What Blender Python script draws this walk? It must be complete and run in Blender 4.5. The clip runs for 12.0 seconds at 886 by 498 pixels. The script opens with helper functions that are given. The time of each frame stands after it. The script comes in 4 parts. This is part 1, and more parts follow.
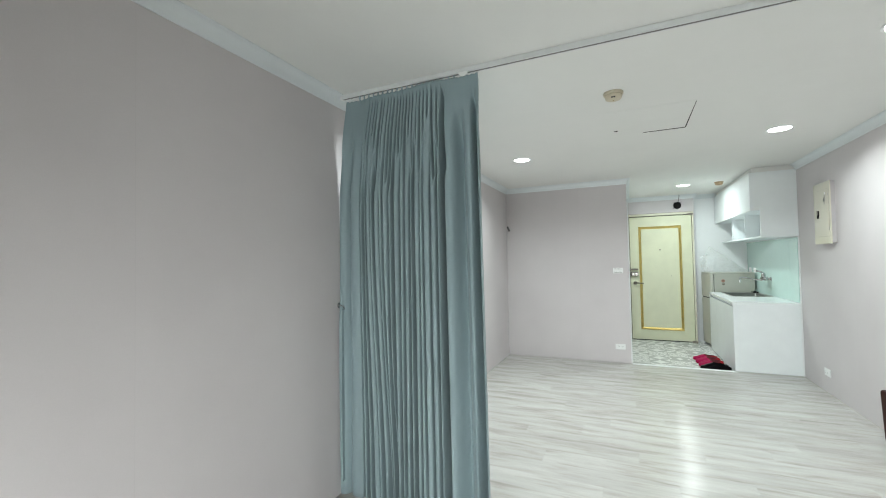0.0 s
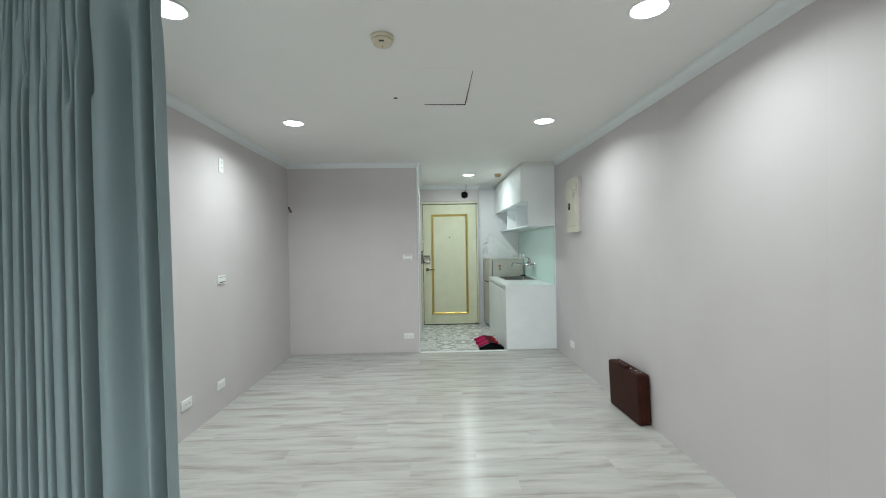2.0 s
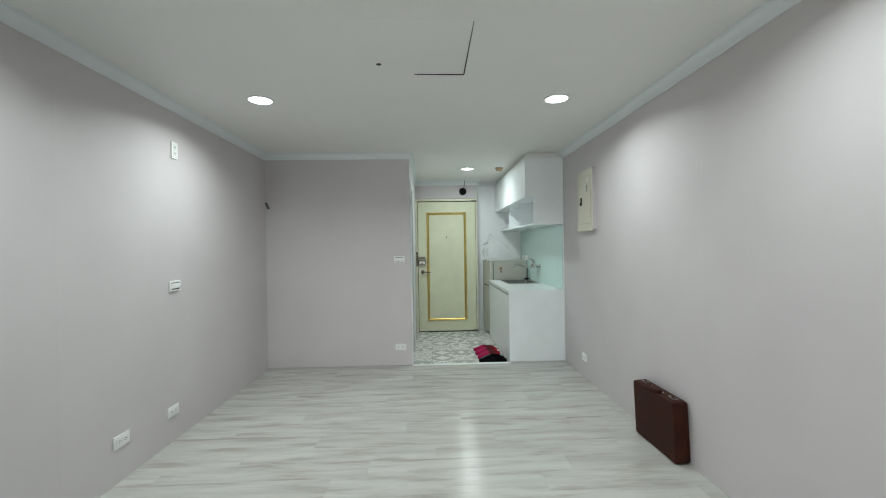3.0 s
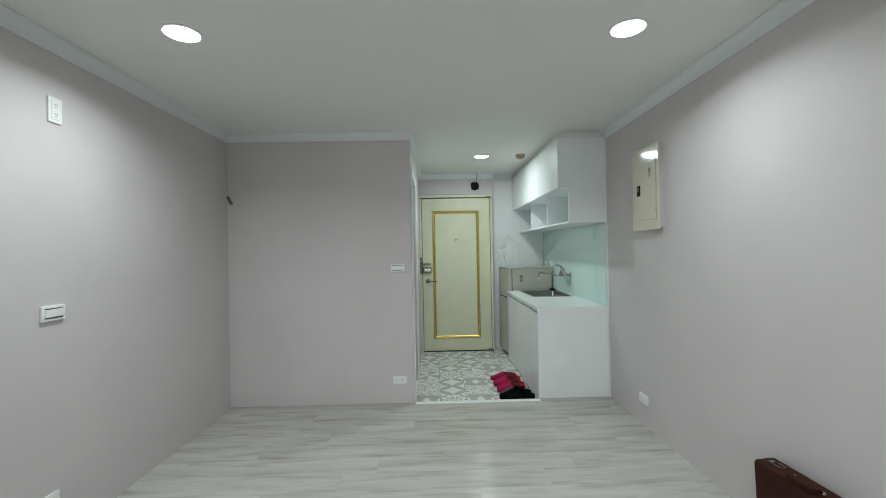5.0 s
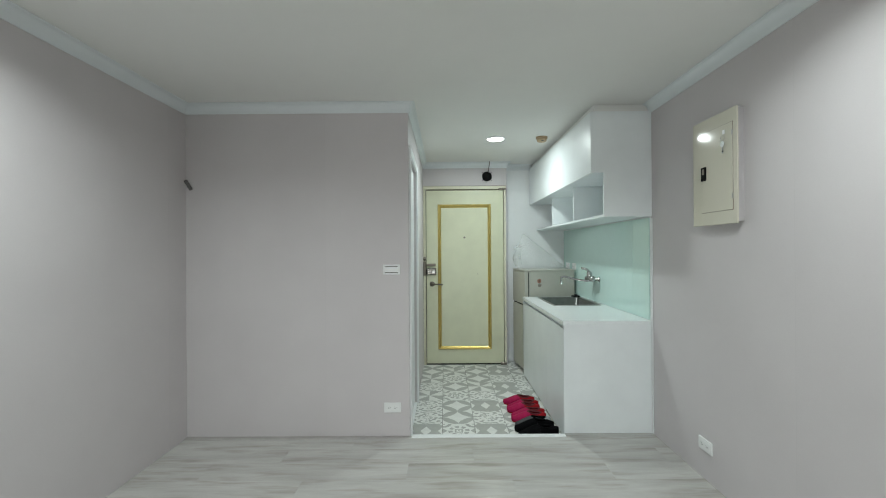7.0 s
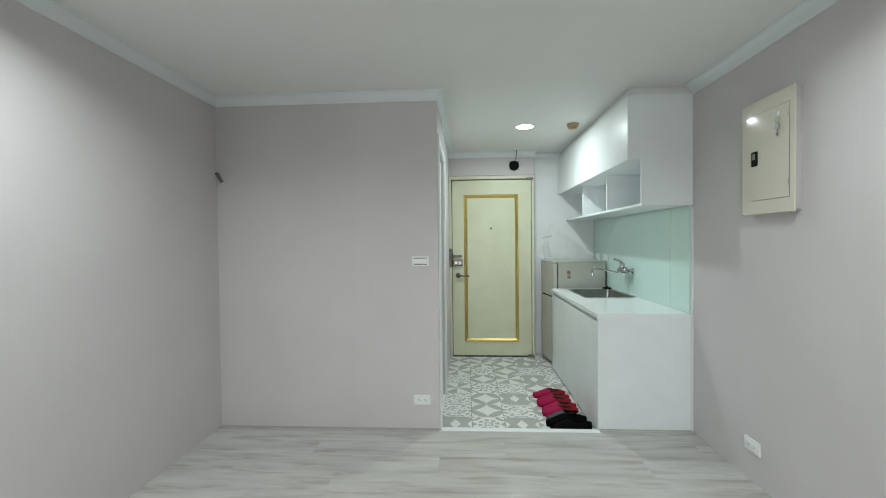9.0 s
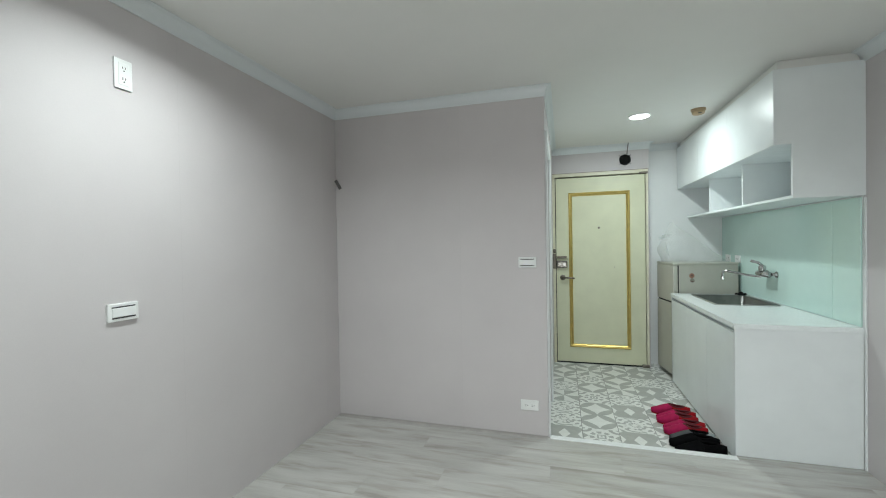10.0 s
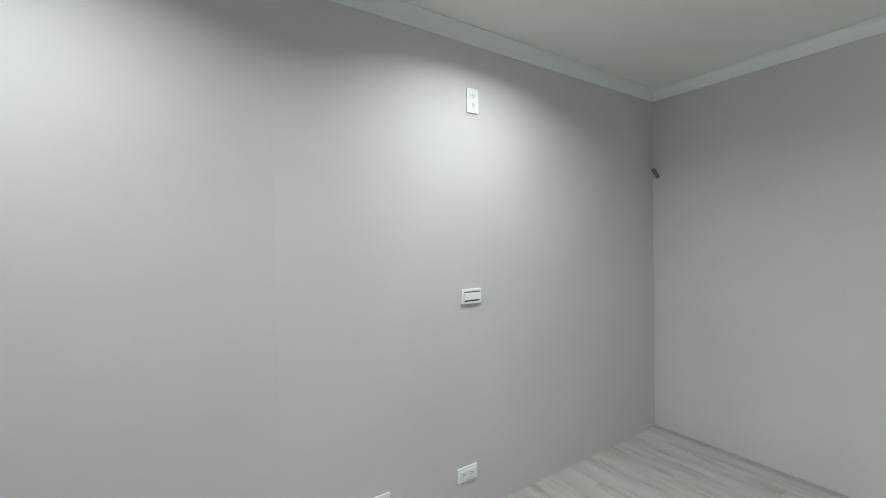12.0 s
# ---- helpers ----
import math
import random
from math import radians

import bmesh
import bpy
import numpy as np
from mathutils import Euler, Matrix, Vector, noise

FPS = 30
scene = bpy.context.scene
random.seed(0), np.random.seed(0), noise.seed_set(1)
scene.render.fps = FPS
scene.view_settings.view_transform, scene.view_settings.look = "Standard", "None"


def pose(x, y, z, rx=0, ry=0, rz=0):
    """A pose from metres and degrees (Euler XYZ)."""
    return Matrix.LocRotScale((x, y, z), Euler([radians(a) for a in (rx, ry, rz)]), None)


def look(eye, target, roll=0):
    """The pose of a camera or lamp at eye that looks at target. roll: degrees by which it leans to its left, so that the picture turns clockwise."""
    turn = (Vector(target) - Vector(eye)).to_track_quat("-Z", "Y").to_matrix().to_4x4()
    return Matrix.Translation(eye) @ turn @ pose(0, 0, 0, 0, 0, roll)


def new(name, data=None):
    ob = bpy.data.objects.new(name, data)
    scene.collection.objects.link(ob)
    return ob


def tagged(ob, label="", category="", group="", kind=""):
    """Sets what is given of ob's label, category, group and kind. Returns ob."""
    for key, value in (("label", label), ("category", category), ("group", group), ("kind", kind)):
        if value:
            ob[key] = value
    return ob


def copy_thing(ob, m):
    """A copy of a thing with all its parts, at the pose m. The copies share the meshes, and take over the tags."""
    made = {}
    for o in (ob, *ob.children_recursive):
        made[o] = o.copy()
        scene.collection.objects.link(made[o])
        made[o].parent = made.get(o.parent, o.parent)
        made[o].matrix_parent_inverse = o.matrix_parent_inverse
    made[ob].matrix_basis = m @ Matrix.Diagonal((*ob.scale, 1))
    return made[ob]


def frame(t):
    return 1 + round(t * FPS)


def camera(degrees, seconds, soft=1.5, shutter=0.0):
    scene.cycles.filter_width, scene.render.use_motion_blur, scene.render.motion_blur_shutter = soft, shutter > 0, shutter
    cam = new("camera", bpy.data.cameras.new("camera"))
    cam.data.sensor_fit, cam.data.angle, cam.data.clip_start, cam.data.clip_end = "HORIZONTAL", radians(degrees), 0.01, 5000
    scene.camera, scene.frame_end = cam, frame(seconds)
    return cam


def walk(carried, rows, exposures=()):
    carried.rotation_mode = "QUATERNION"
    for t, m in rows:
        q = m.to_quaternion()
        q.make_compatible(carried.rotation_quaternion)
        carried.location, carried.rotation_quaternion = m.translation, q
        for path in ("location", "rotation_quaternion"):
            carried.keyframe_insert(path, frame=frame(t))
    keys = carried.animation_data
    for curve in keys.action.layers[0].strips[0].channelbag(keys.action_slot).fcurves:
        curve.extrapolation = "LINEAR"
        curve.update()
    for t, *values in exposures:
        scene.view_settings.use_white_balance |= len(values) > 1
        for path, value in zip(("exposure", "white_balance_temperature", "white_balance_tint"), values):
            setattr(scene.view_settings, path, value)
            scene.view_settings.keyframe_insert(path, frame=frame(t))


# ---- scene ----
cam = camera(94.7, 12.0, soft=1.05)
PATH = [
    (0, (0.123, 0.067, 1.365), (-0.699, 1.889, 1.423), -1.1),
    (0.5, (0.082, 0.14, 1.35), (-0.301, 2.103, 1.387), -1.3),
    (1, (0.138, 0.278, 1.34), (0.01, 2.274, 1.353), -1.0),
    (1.5, (0.28, 0.513, 1.361), (0.267, 2.513, 1.355), -0.8),
    (2, (0.298, 0.735, 1.34), (0.358, 2.734, 1.322), -0.9),
    (2.5, (0.267, 0.999, 1.356), (0.345, 2.997, 1.342), -0.9),
    (3, (0.338, 1.264, 1.329), (0.408, 3.262, 1.317), -0.9),
    (3.2, (0.382, 1.379, 1.354), (0.443, 3.378, 1.332), -1.1),
    (4.8, (0.331, 2.185, 1.34), (0.373, 4.185, 1.345), -1.1),
    (5, (0.335, 2.26, 1.341), (0.376, 4.26, 1.347), -1.1),
    (5.5, (0.279, 2.512, 1.341), (0.321, 4.511, 1.352), -1.0),
    (6, (0.274, 2.689, 1.341), (0.297, 4.689, 1.354), -0.7),
    (6.5, (0.366, 2.868, 1.337), (0.369, 4.868, 1.347), -0.5),
    (6.7, (0.39, 2.903, 1.333), (0.386, 4.903, 1.342), -0.4),
    (8.3, (0.355, 2.995, 1.333), (0.341, 4.994, 1.292), -0.4),
    (8.5, (0.354, 2.999, 1.337), (0.328, 4.998, 1.292), -0.4),
    (9, (0.326, 2.992, 1.335), (0.215, 4.988, 1.296), -0.6),
    (9.5, (0.245, 2.975, 1.329), (-0.054, 4.952, 1.294), -0.8),
    (10, (0.244, 3.003, 1.334), (-0.321, 4.922, 1.307), -1.0),
    (10.5, (0.278, 3.054, 1.336), (-0.592, 4.855, 1.31), -1.0),
    (11, (0.226, 3.022, 1.338), (-0.947, 4.642, 1.315), -1.2),
    (11.5, (0.157, 2.971, 1.308), (-1.297, 4.344, 1.301), -1.1),
    (12, (0.139, 2.993, 1.352), (-1.53, 4.095, 1.316), -1.0),
]
EXPOSURES = [(0.0, 0.50), (1.0, 0.16), (2.0, 0.05), (3.0, -0.1), (5.0, -0.25), (6.5, -0.1), (9.5, 0.05), (11.0, 0.0), (12.0, -0.05)]
walk(cam, [(t, look(eye, target, roll)) for t, eye, target, roll in PATH], EXPOSURES)

# ---- world and lamps ----
LEFT, RIGHT, BACK, DOORY, KITY, REAR = -1.465, 1.885, 5.854, 7.86, 8.02, -0.75
CEIL, TILE_Z, CORR = 2.385, -0.05, 0.132
LAMP_W, SKY_W = 14.0, 23.5
DOWNLIGHTS = [(-0.830, 2.548), (1.290, 2.538), (-0.834, 4.20), (1.278, 4.187), (0.880, 6.82)]

world = bpy.data.worlds.new("world")
scene.world = world
world.use_nodes = True
world.node_tree.nodes["Background"].inputs[0].default_value = (0.6, 0.7, 0.8, 1)
world.node_tree.nodes["Background"].inputs[1].default_value = 0.05

for lx, ly in DOWNLIGHTS:
    ld = bpy.data.lights.new("downlight_lamp", "AREA")
    ld.shape, ld.size, ld.energy, ld.color = "DISK", 0.125, LAMP_W * (0.74 if lx > 1 else 1.04 if ly > 6 else 0.93 if ly < 3 else 1.0), (0.906, 1.0, 0.988) if ly < 6 else (0.88, 1.0, 0.99)
    ld.spread = radians(150 if ly < 6 else 176)
    lamp = new("downlight_lamp", ld)
    lamp.matrix_world = pose(lx, ly, CEIL - 0.012)


# daylight for the sleeping end: area lamp in an assumed, unseen window
WX0, WX1, WZ0, WZ1 = -1.1, 1.1, 0.08, 1.22
sd = bpy.data.lights.new("window_daylight", "AREA")
sd.shape, sd.size, sd.size_y, sd.energy, sd.color = "RECTANGLE", WX1 - WX0 - 0.1, WZ1 - WZ0 - 0.1, SKY_W, (0.95, 1.0, 0.98)
sky_lamp = new("window_daylight", sd)
sky_lamp.matrix_world = look(((WX0 + WX1) / 2, REAR - 0.09, (WZ0 + WZ1) / 2), ((WX0 + WX1) / 2, 0, (WZ0 + WZ1) / 2 - 0.30))
sd.spread = radians(140)


# ---- materials ----
class Nodes:
    """Small builder for node trees."""

    def __init__(self, name):
        self.mat = bpy.data.materials.new(name)
        self.mat.use_nodes = True
        self.tree = self.mat.node_tree
        self.bsdf = self.tree.nodes["Principled BSDF"]
        self.coord = self.add("ShaderNodeTexCoord")

    def add(self, kind, **props):
        n = self.tree.nodes.new(kind)
        for k, v in props.items():
            setattr(n, k, v)
        return n

    def put(self, socket, value):
        if isinstance(value, bpy.types.NodeSocket):
            self.tree.links.new(value, socket)
        else:
            socket.default_value = value

    def math(self, op, a, b=0.0, c=0.0):
        n = self.add("ShaderNodeMath", operation=op)
        self.put(n.inputs[0], a), self.put(n.inputs[1], b), self.put(n.inputs[2], c)
        return n.outputs[0]

    def mapped(self, scale=(1, 1, 1), kind="Object", offset=None):
        n = self.add("ShaderNodeMapping")
        self.put(n.inputs[0], self.coord.outputs[kind])
        n.inputs[3].default_value = scale
        if offset is not None:
            self.put(n.inputs[1], offset)
        return n.outputs[0]

    def noise(self, vec, scale, detail=4.0, rough=0.55, distort=0.0):
        n = self.add("ShaderNodeTexNoise")
        self.put(n.inputs["Vector"], vec)
        n.inputs["Scale"].default_value, n.inputs["Detail"].default_value = scale, detail
        n.inputs["Roughness"].default_value, n.inputs["Distortion"].default_value = rough, distort
        return n.outputs[0]

    def ramp(self, fac, stops):
        n = self.add("ShaderNodeValToRGB")
        self.put(n.inputs[0], fac)
        el = n.color_ramp.elements
        while len(el) < len(stops):
            el.new(0.5)
        for e, (p, c) in zip(el, stops):
            e.position, e.color = p, (*c, 1) if len(c) == 3 else c
        return n.outputs[0]

    def mix(self, fac, a, b, blend="MIX"):
        n = self.add("ShaderNodeMix", data_type="RGBA", blend_type=blend)
        self.put(n.inputs[0], fac)
        self.put(n.inputs[6], (*a, 1) if isinstance(a, tuple) else a)
        self.put(n.inputs[7], (*b, 1) if isinstance(b, tuple) else b)
        return n.outputs[2]

    def bump(self, height, strength=0.2, distance=0.001):
        n = self.add("ShaderNodeBump")
        self.put(n.inputs["Height"], height)
        n.inputs["Strength"].default_value, n.inputs["Distance"].default_value = strength, distance
        self.put(self.bsdf.inputs["Normal"], n.outputs[0])

    def done(self, color=None, rough=0.5, metal=0.0, **more):
        if color is not None:
            self.put(self.bsdf.inputs["Base Color"], (*color, 1) if isinstance(color, tuple) else color)
        self.put(self.bsdf.inputs["Roughness"], rough)
        self.put(self.bsdf.inputs["Metallic"], metal)
        for k, v in more.items():
            self.put(self.bsdf.inputs[k.replace("_", " ")], v)
        return self.mat


def plain(name, color, rough=0.5, metal=0.0, vary=0.06, scale=14.0, bump=0.05, gloss=0.05, **more):
    """A surface with faint mottling, uneven gloss and fine relief."""
    n = Nodes(name)
    v = n.mapped()
    big = n.noise(v, scale, 3)
    fine = n.noise(v, scale * 22, 2)
    dark = tuple(c * (1 - vary) for c in color)
    light = tuple(min(1, c * (1 + vary)) for c in color)
    col = n.ramp(big, [(0.3, dark), (0.7, light)])
    r = n.math("MULTIPLY_ADD", big, gloss, max(0.02, rough - gloss / 2))
    n.bump(fine, bump, 0.0006)
    return n.done(col, r, metal, **more)


def wallpaper():
    """Lilac-grey wallpaper: woven grain, strips about a metre wide with barely differing tone and thin seams."""
    n = Nodes("wallpaper")
    sep = n.add("ShaderNodeSeparateXYZ")
    n.put(sep.inputs[0], n.coord.outputs["Object"])
    along = n.math("ADD", sep.outputs[0], sep.outputs[1])
    strip = n.math("DIVIDE", n.math("ADD", along, 0.529), 1.1835)
    wn = n.add("ShaderNodeTexWhiteNoise", noise_dimensions="1D")
    n.put(wn.inputs["W"], n.math("FLOOR", strip))
    fr = n.math("FRACT", strip)
    seam = n.math("LESS_THAN", n.math("MINIMUM", fr, n.math("SUBTRACT", 1.0, fr)), 0.0008)
    v = n.mapped((1, 1, 0.22))
    v2 = n.mapped((0.22, 0.22, 1))
    weave = n.math("ADD", n.noise(v, 520, 2), n.noise(v2, 520, 2))
    blot = n.noise(n.mapped(), 2.2, 4)
    col = n.ramp(blot, [(0.25, (0.565, 0.533, 0.538)), (0.75, (0.602, 0.570, 0.573))])
    tone = n.math("MULTIPLY_ADD", wn.outputs[0], 0.020, 0.980)
    grain = n.math("MULTIPLY_ADD", weave, 0.05, 0.95)
    f = n.math("MULTIPLY", tone, grain)
    f = n.math("MULTIPLY", f, n.math("MULTIPLY_ADD", seam, -0.05, 1.0))
    g = n.add("ShaderNodeCombineColor")
    for i in range(3):
        n.put(g.inputs[i], f)
    col = n.mix(1.0, col, g.outputs[0], "MULTIPLY")
    n.bump(weave, 0.12, 0.0006)
    return n.done(col, 0.62)


def paint(name, color, rough=0.7):
    """Rolled emulsion paint with faint roller texture and uneven patches."""
    n = Nodes(name)
    v = n.mapped()
    big = n.noise(v, 1.3, 4)
    mid = n.noise(v, 9, 3)
    fine = n.noise(v, 260, 2)
    a = tuple(c * 0.965 for c in color)
    col = n.ramp(n.math("MULTIPLY_ADD", mid, 0.3, n.math("MULTIPLY", big, 0.7)), [(0.3, a), (0.7, color)])
    n.bump(fine, 0.10, 0.0008)
    return n.done(col, rough)


def plank_wood():
    """Washed pale-grey oak laminate; every board differs in tone and figure."""
    n = Nodes("plank_wood")
    info = n.add("ShaderNodeObjectInfo")
    shift = n.add("ShaderNodeCombineXYZ")
    r = info.outputs["Random"]
    n.put(shift.inputs[0], n.math("MULTIPLY", r, 37.0))
    n.put(shift.inputs[1], n.math("MULTIPLY", r, 91.0))
    v = n.mapped((0.75, 5.2, 1), offset=shift.outputs[0])
    v2 = n.mapped((2.2, 70, 1), offset=shift.outputs[0])
    v3 = n.mapped((1.7, 11, 1), offset=shift.outputs[0])
    big = n.noise(v, 1.9, 4, 0.55, 0.15)
    fine = n.noise(v2, 1.5, 4, 0.6)
    knots = n.noise(v3, 1.3, 4, 0.6, 0.15)
    col = n.ramp(big, [(0.28, (0.425, 0.417, 0.393)), (0.45, (0.492, 0.487, 0.465)), (0.62, (0.548, 0.547, 0.525)), (0.8, (0.518, 0.512, 0.489))])
    sep = n.add("ShaderNodeSeparateXYZ")
    n.put(sep.inputs[0], n.coord.outputs["Object"])
    rim = n.math("MULTIPLY", n.math("POWER", n.math("DIVIDE", n.math("ABSOLUTE", sep.outputs[1]), 0.093), 3.0), 0.075)
    streak = n.ramp(n.math("ADD", knots, rim), [(0.51, (1, 1, 1)), (0.62, (0.89, 0.87, 0.85)), (0.74, (0.71, 0.685, 0.655))])
    col = n.mix(1.0, col, streak, "MULTIPLY")
    grain = n.ramp(fine, [(0.3, (0.95, 0.945, 0.94)), (0.65, (1, 1, 1))])
    col = n.mix(1.0, col, grain, "MULTIPLY")
    tone = n.ramp(r, [(0.0, (0.915, 0.908, 0.90)), (1.0, (0.985, 0.985, 0.98))])
    col = n.mix(1.0, col, tone, "MULTIPLY")
    rough = n.math("MULTIPLY_ADD", fine, 0.10, 0.15)
    # fine brushed grooves along the boards tilt the gloss across them
    groove = n.noise(n.mapped((3, 4200, 1), offset=shift.outputs[0]), 1.0, 1)
    tilt = n.add("ShaderNodeCombineXYZ")
    n.put(tilt.inputs[1], n.math("MULTIPLY", n.math("SUBTRACT", groove, 0.5), 1.1))
    geo = n.add("ShaderNodeNewGeometry")
    tilted = n.add("ShaderNodeVectorMath", operation="ADD")
    n.put(tilted.inputs[0], geo.outputs["Normal"]), n.put(tilted.inputs[1], tilt.outputs[0])
    unit = n.add("ShaderNodeVectorMath", operation="NORMALIZE")
    n.put(unit.inputs[0], tilted.outputs[0])
    n.put(n.bsdf.inputs["Normal"], unit.outputs[0])
    return n.done(col, rough)


def tile_glaze(name, style):
    """Printed patchwork cement tile, grey on off-white. style picks the motif."""
    n = Nodes(name)
    sep = n.add("ShaderNodeSeparateXYZ")
    n.put(sep.inputs[0], n.coord.outputs["Object"])
    half = 0.1245
    x = n.math("DIVIDE", sep.outputs[0], half)
    y = n.math("DIVIDE", sep.outputs[1], half)
    ax, ay = n.math("ABSOLUTE", x), n.math("ABSOLUTE", y)

    def hyp(a, b):
        return n.math("SQRT", n.math("ADD", n.math("MULTIPLY", a, a), n.math("MULTIPLY", b, b)))

    def both(a, b):
        return n.math("MULTIPLY", a, b)

    def either(a, b):
        return n.math("MAXIMUM", a, b)

    def less(a, b):
        return n.math("LESS_THAN", a, b)

    cx, cy = n.math("SUBTRACT", 1.0, ax), n.math("SUBTRACT", 1.0, ay)
    def power(a, k):
        return n.math("POWER", a, k)

    if style == 0:
        # four-pointed white star inside a grey disc, pale corners
        star = less(n.math("ADD", power(ax, 0.70), power(ay, 0.70)), 0.98)
        white = either(star, n.math("GREATER_THAN", hyp(x, y), 1.06))
    elif style == 1:
        # white lozenge flanked by half lozenges on grey
        mid = less(n.math("ADD", n.math("DIVIDE", ax, 0.34), n.math("DIVIDE", ay, 0.62)), 1.0)
        side = less(n.math("ADD", n.math("DIVIDE", cx, 0.26), n.math("DIVIDE", ay, 0.5)), 1.0)
        white = either(mid, side)
        white = either(white, less(n.math("ADD", cx, cy), 0.22))
    elif style == 2:
        # lace of fine scrolls
        r = hyp(x, y)
        rings = n.math("SINE", n.math("MULTIPLY", r, 19.0))
        ang = n.math("SINE", n.math("MULTIPLY", n.math("ARCTAN2", y, x), 12.0))
        swirl = n.math("SINE", n.math("MULTIPLY", n.math("MULTIPLY", x, y), 16.0))
        white = n.math("GREATER_THAN", n.math("ADD", n.math("ADD", rings, ang), swirl), -0.55)
    elif style == 3:
        # a small square in a ring of petals, quarter rings in the corners
        r = hyp(x, y)
        ang = n.math("SINE", n.math("MULTIPLY", n.math("ARCTAN2", y, x), 8.0))
        ring = both(both(less(0.40, r), less(r, 0.66)), less(-0.35, ang))
        m = n.math("MAXIMUM", ax, ay)
        square = either(both(less(0.15, m), less(m, 0.25)), less(m, 0.06))
        rc = hyp(cx, cy)
        corner = either(both(less(0.34, rc), less(rc, 0.56)), less(rc, 0.16))
        petal = less(n.math("ADD", n.math("DIVIDE", cx, 0.30), n.math("DIVIDE", ay, 0.34)), 1.0)
        white = n.math("SUBTRACT", 1.0, either(either(ring, square), either(corner, petal)))
    else:
        # pinwheel of pale and grey wedges
        turn = n.math("FRACT", n.math("MULTIPLY_ADD", n.math("ARCTAN2", y, x), 0.6366, 4.0))
        white = less(turn, 0.5)
    wear = n.noise(n.mapped(), 60, 4)
    w = n.math("MULTIPLY", white, n.math("MULTIPLY_ADD", wear, 0.25, 0.86))
    blot = n.noise(n.coord.outputs["Object"], 16, 3)
    grey = n.ramp(blot, [(0.3, (0.37, 0.378, 0.358)), (0.7, (0.435, 0.443, 0.42))])
    pale = n.ramp(blot, [(0.3, (0.73, 0.735, 0.71)), (0.7, (0.80, 0.805, 0.78))])
    col = n.mix(w, grey, pale)
    n.bump(wear, 0.06, 0.0005)
    return n.done(col, n.math("MULTIPLY_ADD", blot, 0.12, 0.30))


def curtain_cloth():
    n = Nodes("curtain_cloth")
    v = n.mapped((1, 1, 0.3))
    a = n.noise(v, 700, 2)
    b = n.noise(n.mapped((0.3, 0.3, 1)), 700, 2)
    weave = n.math("ADD", a, b)
    big = n.noise(n.mapped((3, 3, 0.5)), 2.0, 3)
    col = n.ramp(big, [(0.3, (0.220, 0.293, 0.312)), (0.7, (0.248, 0.328, 0.348))])
    n.bump(weave, 0.25, 0.0006)
    return n.done(col, 0.7, Sheen_Weight=0.12, Sheen_Roughness=0.4)


def leather():
    n = Nodes("brown_leather")
    vor = n.add("ShaderNodeTexVoronoi")
    n.put(vor.inputs["Vector"], n.mapped())
    vor.inputs["Scale"].default_value = 420
    worn = n.noise(n.mapped(), 9, 5)
    col = n.ramp(worn, [(0.3, (0.026, 0.0065, 0.004)), (0.6, (0.040, 0.0105, 0.006)), (0.8, (0.060, 0.018, 0.010))])
    n.bump(vor.outputs[0], 0.25, 0.0006)
    return n.done(col, n.math("MULTIPLY_ADD", worn, 0.2, 0.42), Specular_IOR_Level=0.14)


def brushed(name, color, rough=0.25, stretch=(1, 60, 1)):
    n = Nodes(name)
    streak = n.noise(n.mapped(stretch), 14, 3)
    blot = n.noise(n.mapped(), 18, 3)
    col = n.ramp(blot, [(0.3, tuple(c * 0.85 for c in color)), (0.7, color)])
    n.bump(streak, 0.05, 0.0004)
    return n.done(col, n.math("MULTIPLY_ADD", streak, 0.18, rough - 0.08), 1.0)


def glow(name, color, strength):
    n = Nodes(name)
    n.put(n.bsdf.inputs["Emission Color"], (*color, 1))
    n.put(n.bsdf.inputs["Emission Strength"], strength)
    return n.done((0.8, 0.8, 0.8), 0.5)


def clear_film():
    """Crumpled clear polythene."""
    n = Nodes("clear_film")
    milky = n.noise(n.mapped(), 11, 4)
    n.bump(n.noise(n.mapped(), 7, 2, 0.5, 0.6), 0.14, 0.004)
    n.put(n.bsdf.inputs["Alpha"], n.math("MULTIPLY_ADD", milky, 0.24, 0.07))
    return n.done((0.82, 0.86, 0.86), 0.16)


def clear_glass():
    n = Nodes("clear_glass")
    return n.done((1, 1, 1), 0.02, Transmission_Weight=1.0, IOR=1.45)


M_PANE = clear_glass()
M_WALL = wallpaper()
M_CEIL = paint("ceiling_paint", (0.80, 0.80, 0.775))
M_WHITE_WALL = paint("white_wall_paint", (0.86, 0.88, 0.88), 0.5)
M_CROWN = paint("crown_paint", (0.74, 0.78, 0.79), 0.5)
M_PLANK = plank_wood()
# floor edging in a grey-brown darker than the boards
M_EDGE = plain("edging_grey_brown", (0.36, 0.34, 0.325), 0.5, vary=0.08)
M_UNDER = plain("underlay", (0.16, 0.155, 0.15), 0.9)
M_GROUT = plain("grout", (0.31, 0.31, 0.29), 0.9, vary=0.15, scale=40, bump=0.3)
M_TILES = [tile_glaze("tile_glaze", i) for i in range(5)]
M_CURTAIN = curtain_cloth()
M_LEATHER = leather()
M_TRIM = plain("white_trim", (0.80, 0.82, 0.82), 0.35, vary=0.03)
M_ALU = plain("powder_coated_aluminium", (0.66, 0.68, 0.68), 0.35, vary=0.05)
M_LAMINATE = plain("white_laminate", (0.81, 0.85, 0.855), 0.30, vary=0.025, scale=5, bump=0.03)
M_INNER = plain("laminate_inside", (0.78, 0.83, 0.84), 0.45, vary=0.03)
